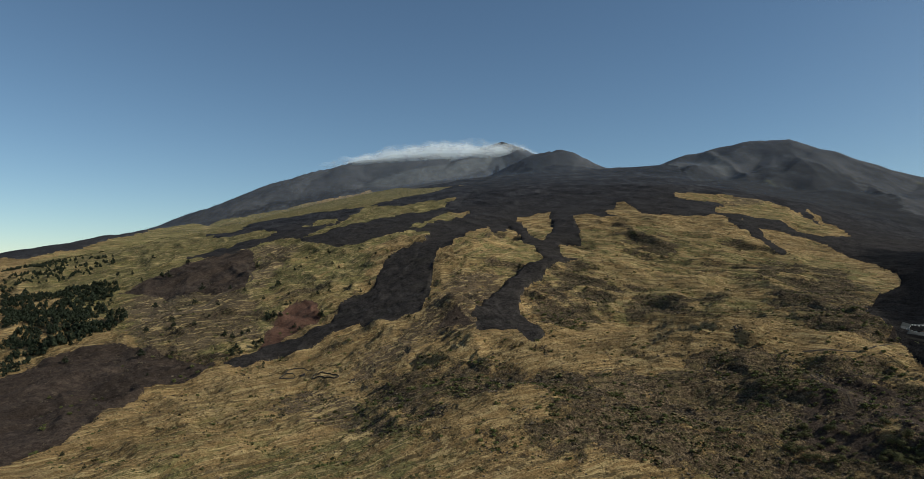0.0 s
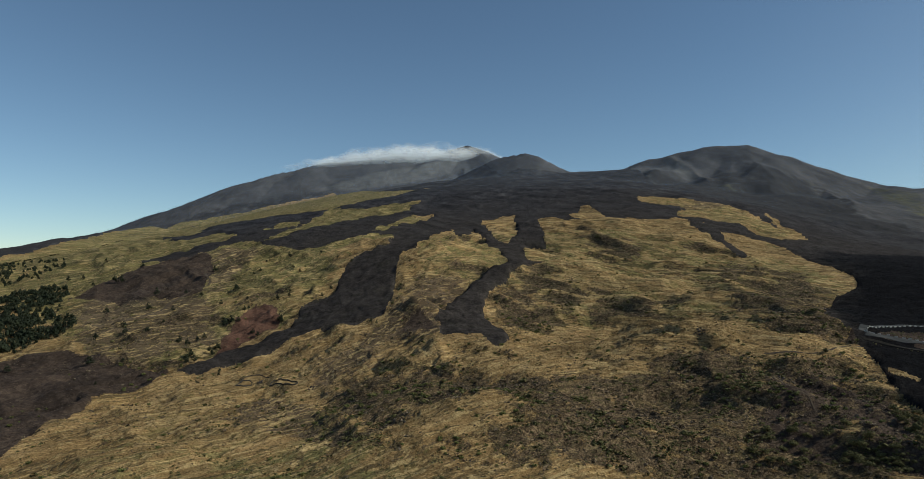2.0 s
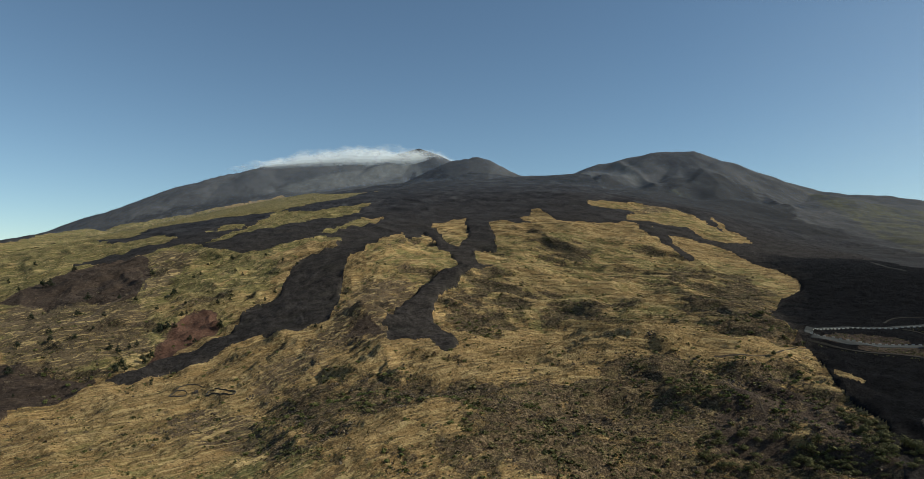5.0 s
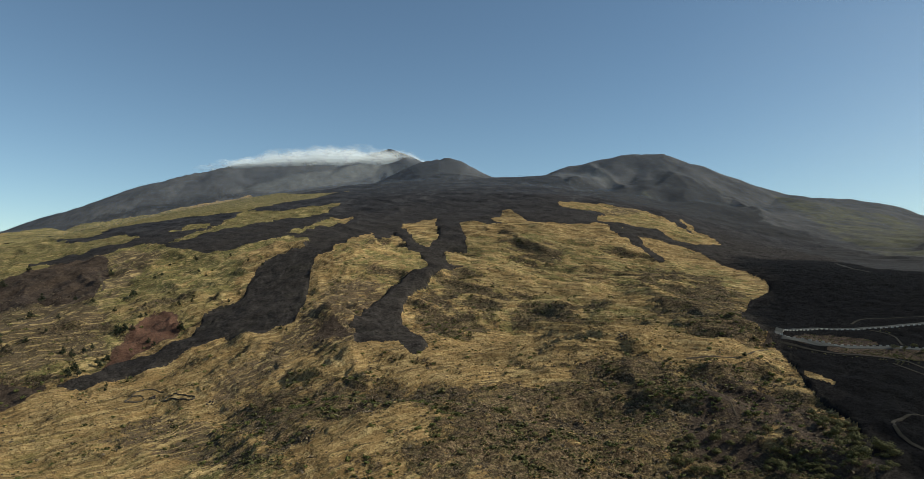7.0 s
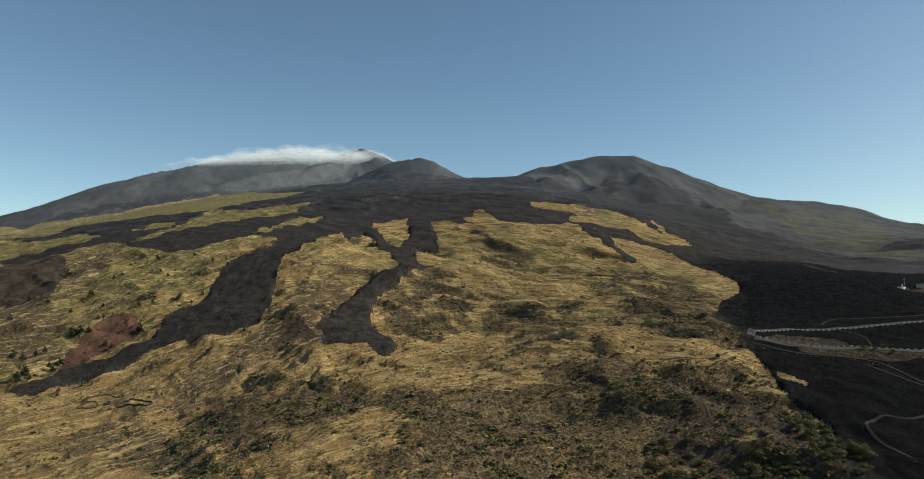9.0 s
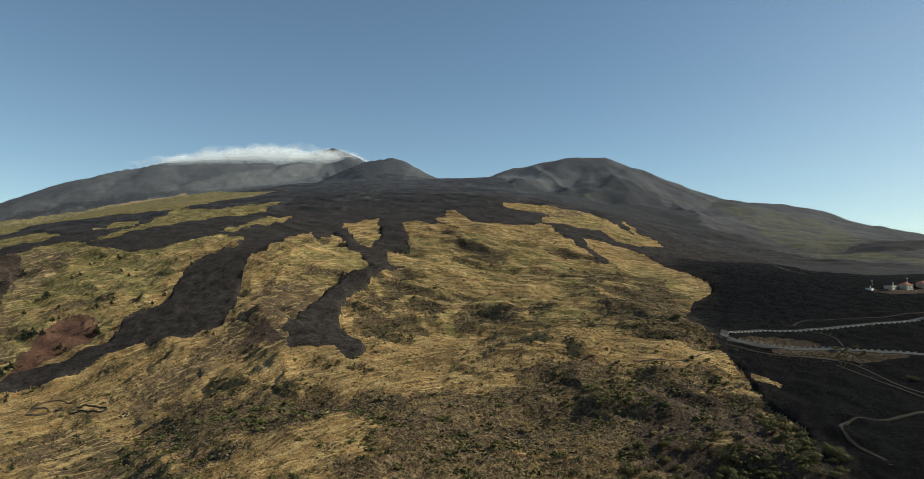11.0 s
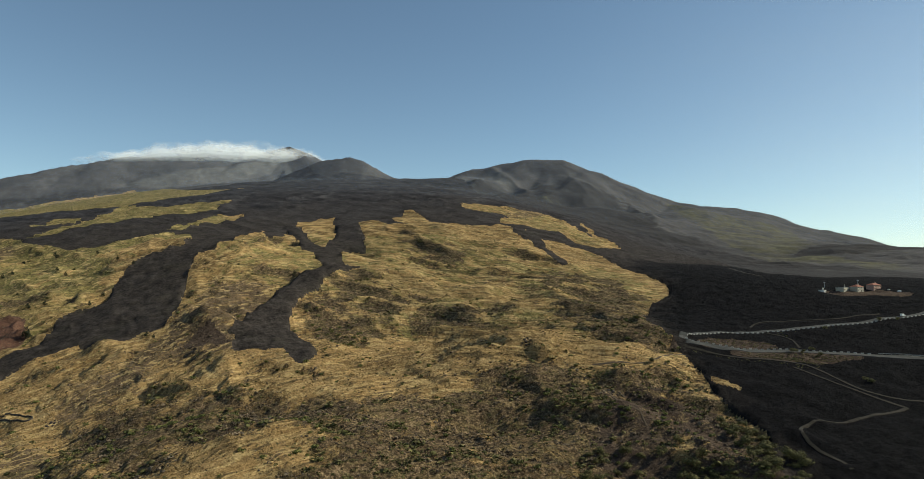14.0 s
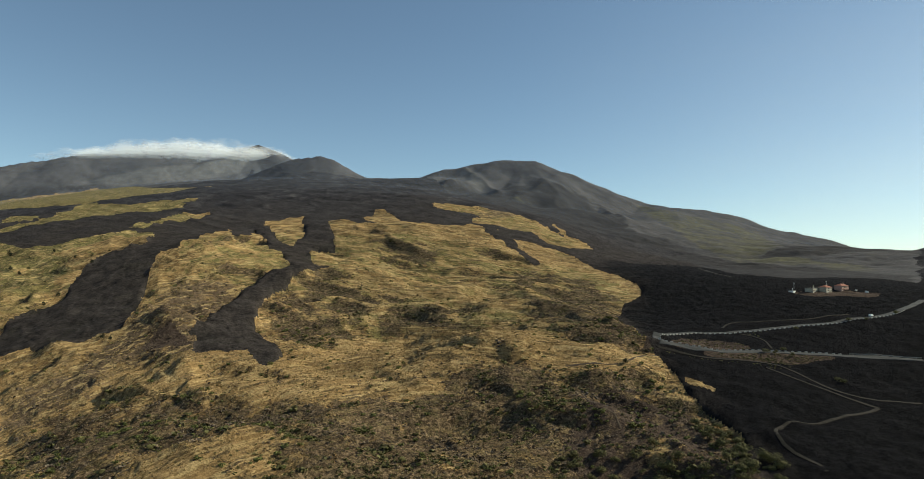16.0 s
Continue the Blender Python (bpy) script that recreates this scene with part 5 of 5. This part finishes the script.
def house(at, turn, w, d, h, storeys, roof, wall_mat, roof_mat, label, bays):
    """A house with hipped or flat roof, rows of windows, a door and a chimney."""
    z = min(ground_at(at[0] + a, at[1] + b) for a in (-w / 3, w / 3) for b in (-d / 3, d / 3))
    thing = empty("house", (at[0], at[1], z), label, "house", "houses by the upper road", turn=turn)
    bm = bmesh.new()
    block(bm, -w / 2, w / 2, -d / 2, d / 2, -2.0, h)
    part("wall", bm, wall_mat, thing)
    bm = bmesh.new()
    if roof == "hip":
        e = 0.6
        v = [bm.verts.new(p) for p in ((-w / 2 - e, -d / 2 - e, h), (w / 2 + e, -d / 2 - e, h), (w / 2 + e, d / 2 + e, h), (-w / 2 - e, d / 2 + e, h),
                                       (-w / 2 + d / 2, 0, h + d * 0.28), (w / 2 - d / 2, 0, h + d * 0.28))]
        for f in ((0, 1, 5, 4), (1, 2, 5), (2, 3, 4, 5), (3, 0, 4), (3, 2, 1, 0)):
            bm.faces.new([v[i] for i in f])
    else:
        block(bm, -w / 2 - 0.3, w / 2 + 0.3, -d / 2 - 0.3, d / 2 + 0.3, h + 0.004, h + 0.5, 0.05)
    cap = part("roof", bm, roof_mat, thing)
    bm = bmesh.new()
    block(bm, w * 0.18, w * 0.18 + 0.9, -0.5, 0.4, h + 0.1, h + 0.28 * d + 1.2, 0.04)
    part("chimney", bm, wall_mat, cap)
    for level in range(storeys):
        for k in range(bays):
            wx = -w / 2 + w * (k + 0.5) / bays
            z0 = h * level / storeys + 1.0
            for side in (-1, 1):
                if level == 0 and k == bays // 2 and side == -1:
                    bm = bmesh.new()
                    block(bm, wx - 0.6, wx + 0.6, -d / 2 - 0.06, -d / 2 + 0.1, 0, 2.2, 0.02)
                    part("door", bm, BARK, thing, "dark wooden door")
                    continue
                bm = bmesh.new()
                y0 = side * d / 2
                block(bm, wx - 0.55, wx + 0.55, y0 - 0.05, y0 + 0.05, z0, z0 + 1.4)
                pane = part("window", bm, GLASS, thing)
                bm = bmesh.new()
                block(bm, wx - 0.75, wx + 0.75, y0 - 0.14, y0 + 0.14, z0 - 0.15, z0 - 0.01, 0.02)
                part("sill", bm, WHITE, pane)
    return thing


house(HOUSES[1], 20, 18, 9, 4.2, 1, "flat", PLASTER, GREY_ROOF, "long low stone house with flat grey roof", 5)
house(HOUSES[2], 14, 13, 9, 5.6, 2, "hip", PLASTER, TILES, "two storey ochre stone house beside car park", 4)
house(HOUSES[3], 10, 15, 9, 6.2, 2, "hip", PINK, TILES, "salmon pink hotel with red tiled roof", 6)
house(HOUSES[0], 25, 8, 6, 3.2, 1, "flat", WHITE, GREY_ROOF, "small white hut with flat roof", 2)


def van(at, turn, label):
    """A white van with cab, windows and four wheels."""
    thing = empty("van", (at[0], at[1], at[2]), label, "van", "white vans", turn=turn)
    bm = bmesh.new()
    block(bm, -2.6, 1.3, -1.0, 1.0, 0.45, 2.5, 0.15)
    block(bm, 1.25, 2.7, -0.98, 0.98, 0.45, 1.35, 0.15)
    part("body", bm, WHITE, thing)
    bm = bmesh.new()
    v = [bm.verts.new(p) for p in ((1.28, -0.9, 2.35), (1.28, 0.9, 2.35), (2.1, 0.92, 1.32), (2.1, -0.92, 1.32))]
    bm.faces.new(v)
    part("windscreen", bm, GLASS, thing)
    for x in (-1.7, 1.7):
        for y in (-0.95, 0.95):
            bm = bmesh.new()
            bmesh.ops.create_cone(bm, segments=14, radius1=0.36, radius2=0.36, depth=0.24, cap_ends=True)
            bmesh.ops.rotate(bm, cent=(0, 0, 0), matrix=Matrix.Rotation(radians(90), 3, "X"), verts=bm.verts)
            bmesh.ops.translate(bm, vec=(x, y, 0.36), verts=bm.verts)
            part("wheel", bm, RUBBER, thing)
    return thing


vx, vy = VEHICLE[0]
road_spot = min(ROAD_LINE, key=lambda q: math.hypot(q[0] - vx, q[1] - vy))
van((road_spot[0] + 0.3, road_spot[1] + 1.6, float(land(*road_spot)) + LANE_LIFT + 0.42), 8, "white van on the grey mountain road")
for k, (q, turn) in enumerate(((HOUSES[4], 15), (HOUSES[5], 70))):
    van((q[0], q[1], ground_at(*q)), turn, "white van parked on gravel beside houses")


def mast(at, height, label):
    """A tall steel pole with a cross arm on a foot plate."""
    thing = empty("mast", (at[0], at[1], ground_at(*at)), label, "mast", "masts by the houses")
    bm = bmesh.new()
    bmesh.ops.create_cone(bm, segments=8, radius1=0.35, radius2=0.15, depth=height + 1, cap_ends=True)
    bmesh.ops.translate(bm, vec=(0, 0, height / 2 - 0.5), verts=bm.verts)
    part("pole", bm, STEEL, thing)
    bm = bmesh.new()
    block(bm, -1.4, 1.4, -0.2, 0.2, height - 1.2, height - 0.4, 0.05)
    part("cross_arm", bm, STEEL, thing)


mast((HOUSES[3][0] - 22, HOUSES[3][1] + 2), 12, "grey steel cable mast beside hotel")
mast((HOUSES[0][0] + 16, HOUSES[0][1] + 12), 9, "grey steel lamp mast beside low houses")


# ---- clouds ----
def cloud_material(name, thick, size, low, high):
    """Mist that frays towards the rim of its sheet."""
    n = Nodes(name, 1.0, 0.0)
    tex = n.add("ShaderNodeTexCoord")
    sep = n.add("ShaderNodeSeparateXYZ")
    n.link(tex.outputs["UV"], sep.inputs["Vector"])
    u, v = sep.outputs["X"], sep.outputs["Y"]
    edge = n.math("MINIMUM", n.math("MULTIPLY", n.math("MULTIPLY", u, n.math("SUBTRACT", 1.0, u)), 7.0), 1.0)
    rim = n.math("MULTIPLY", n.math("MULTIPLY", v, n.math("SUBTRACT", 1.0, v)), 4.0)
    puffs = n.noise(size, 7, 0.62, (0.55, 1, 1.25))
    a = n.math("ADD", n.math("MULTIPLY", edge, rim), n.math("MULTIPLY", n.math("SUBTRACT", puffs, 0.5), 2.2))
    n.link(n.ramp(a, (low, 0.0), (high, thick)), n.b.inputs["Alpha"])
    return n.done((0.9, 0.92, 0.95))


def veil(parent, mat, shape, cols, rows):
    verts, faces, uvs = [], [], []
    for i in range(cols + 1):
        for j in range(rows + 1):
            verts.append(shape(i / cols, j / rows))
            uvs.append((i / cols, j / rows))
    for i in range(cols):
        for j in range(rows):
            q = i * (rows + 1) + j
            faces.append((q, q + rows + 1, q + rows + 2, q + 1))
    me = sheet_mesh("veil", verts, faces, mat)
    layer = me.uv_layers.new(name="uv")
    for loop in me.loops:
        layer.data[loop.index].uv = uvs[loop.vertex_index]
    ob = new("veil", me)
    ob.parent = parent


CLOUD_TOPS = [(0, 0), (0.22, 0.5), (0.45, 0.95), (0.6, 1.0), (0.7, 0.78), (0.8, 0.86), (0.88, 0.74), (0.94, 0.45), (1, 0.12)]


def cloud_cap():
    """Veils of mist, one behind the other, lying along the summit ridge."""
    mat = cloud_material("cloud_cap_mist", 0.42, 60, 0.2, 1.0)
    thing = empty("cloud", (-150, 4062, 600), "white cloud cap lying over summit ridge", "cloud")
    for k in (0, 1.5, 3, 4.5, 6):
        def shape(u, v, k=k):
            x = -690 + 1400 * u + 18 * (k - 3)
            lump = float(layered(np.array([x + 90.0 * k]), np.array([40.0 * k]), 90, 3, 5)[0])
            low = -40 + 82 * u ** 0.55
            top = float(np.interp(u, [q[0] for q in CLOUD_TOPS], [q[1] for q in CLOUD_TOPS]))
            tall = 40 + (150 + 9 * (k - 3)) * top + 18 * lump
            return (x, 30 * k + 240 * u - 22 * math.sin(math.pi * v), low + tall * v)
        veil(thing, mat, shape, 60, 8)


def haze_material():
    """A thin bright veil through which the sun shines, thickening along its length and towards the horizon."""
    n = Nodes("high_thin_cloud", 1.0, 0.0)
    tex = n.add("ShaderNodeTexCoord")
    sep = n.add("ShaderNodeSeparateXYZ")
    n.link(tex.outputs["UV"], sep.inputs["Vector"])
    along = n.ramp(sep.outputs["X"], (0.0, 0.0), (0.75, 1.0))
    up = n.ramp(sep.outputs["Y"], (0.25, 1.0), (1.0, 0.0))
    wisps = n.ramp(n.noise(900, 5, 0.55, (0.5, 0.5, 1.6)), (0.3, 0.75), (0.7, 1.1))
    a = n.math("MULTIPLY", n.math("MULTIPLY", n.math("MULTIPLY", along, up), wisps), 0.55, True)
    thin, clear, both = n.add("ShaderNodeBsdfTranslucent", Color=(0.74, 0.73, 0.72, 1)), n.add("ShaderNodeBsdfTransparent"), n.add("ShaderNodeMixShader")
    n.link(a, both.inputs[0])
    n.link(clear.outputs[0], both.inputs[1])
    n.link(thin.outputs[0], both.inputs[2])
    n.link(both.outputs[0], n.t.nodes["Material Output"].inputs["Surface"])
    return n.m


def high_haze():
    """A sheet of thin high cloud far beyond the eastern flank."""
    thing = empty("thin_cloud", (HUB[0], HUB[1], 0), "faint white veil of thin high cloud", "cloud", kind="structure")

    def shape(u, v):
        a = radians(24 + 70 * u)
        return (4900 * math.sin(a), 4900 * math.cos(a), -900 + 3400 * v)
    veil(thing, haze_material(), shape, 40, 16)


cloud_cap()
high_haze()
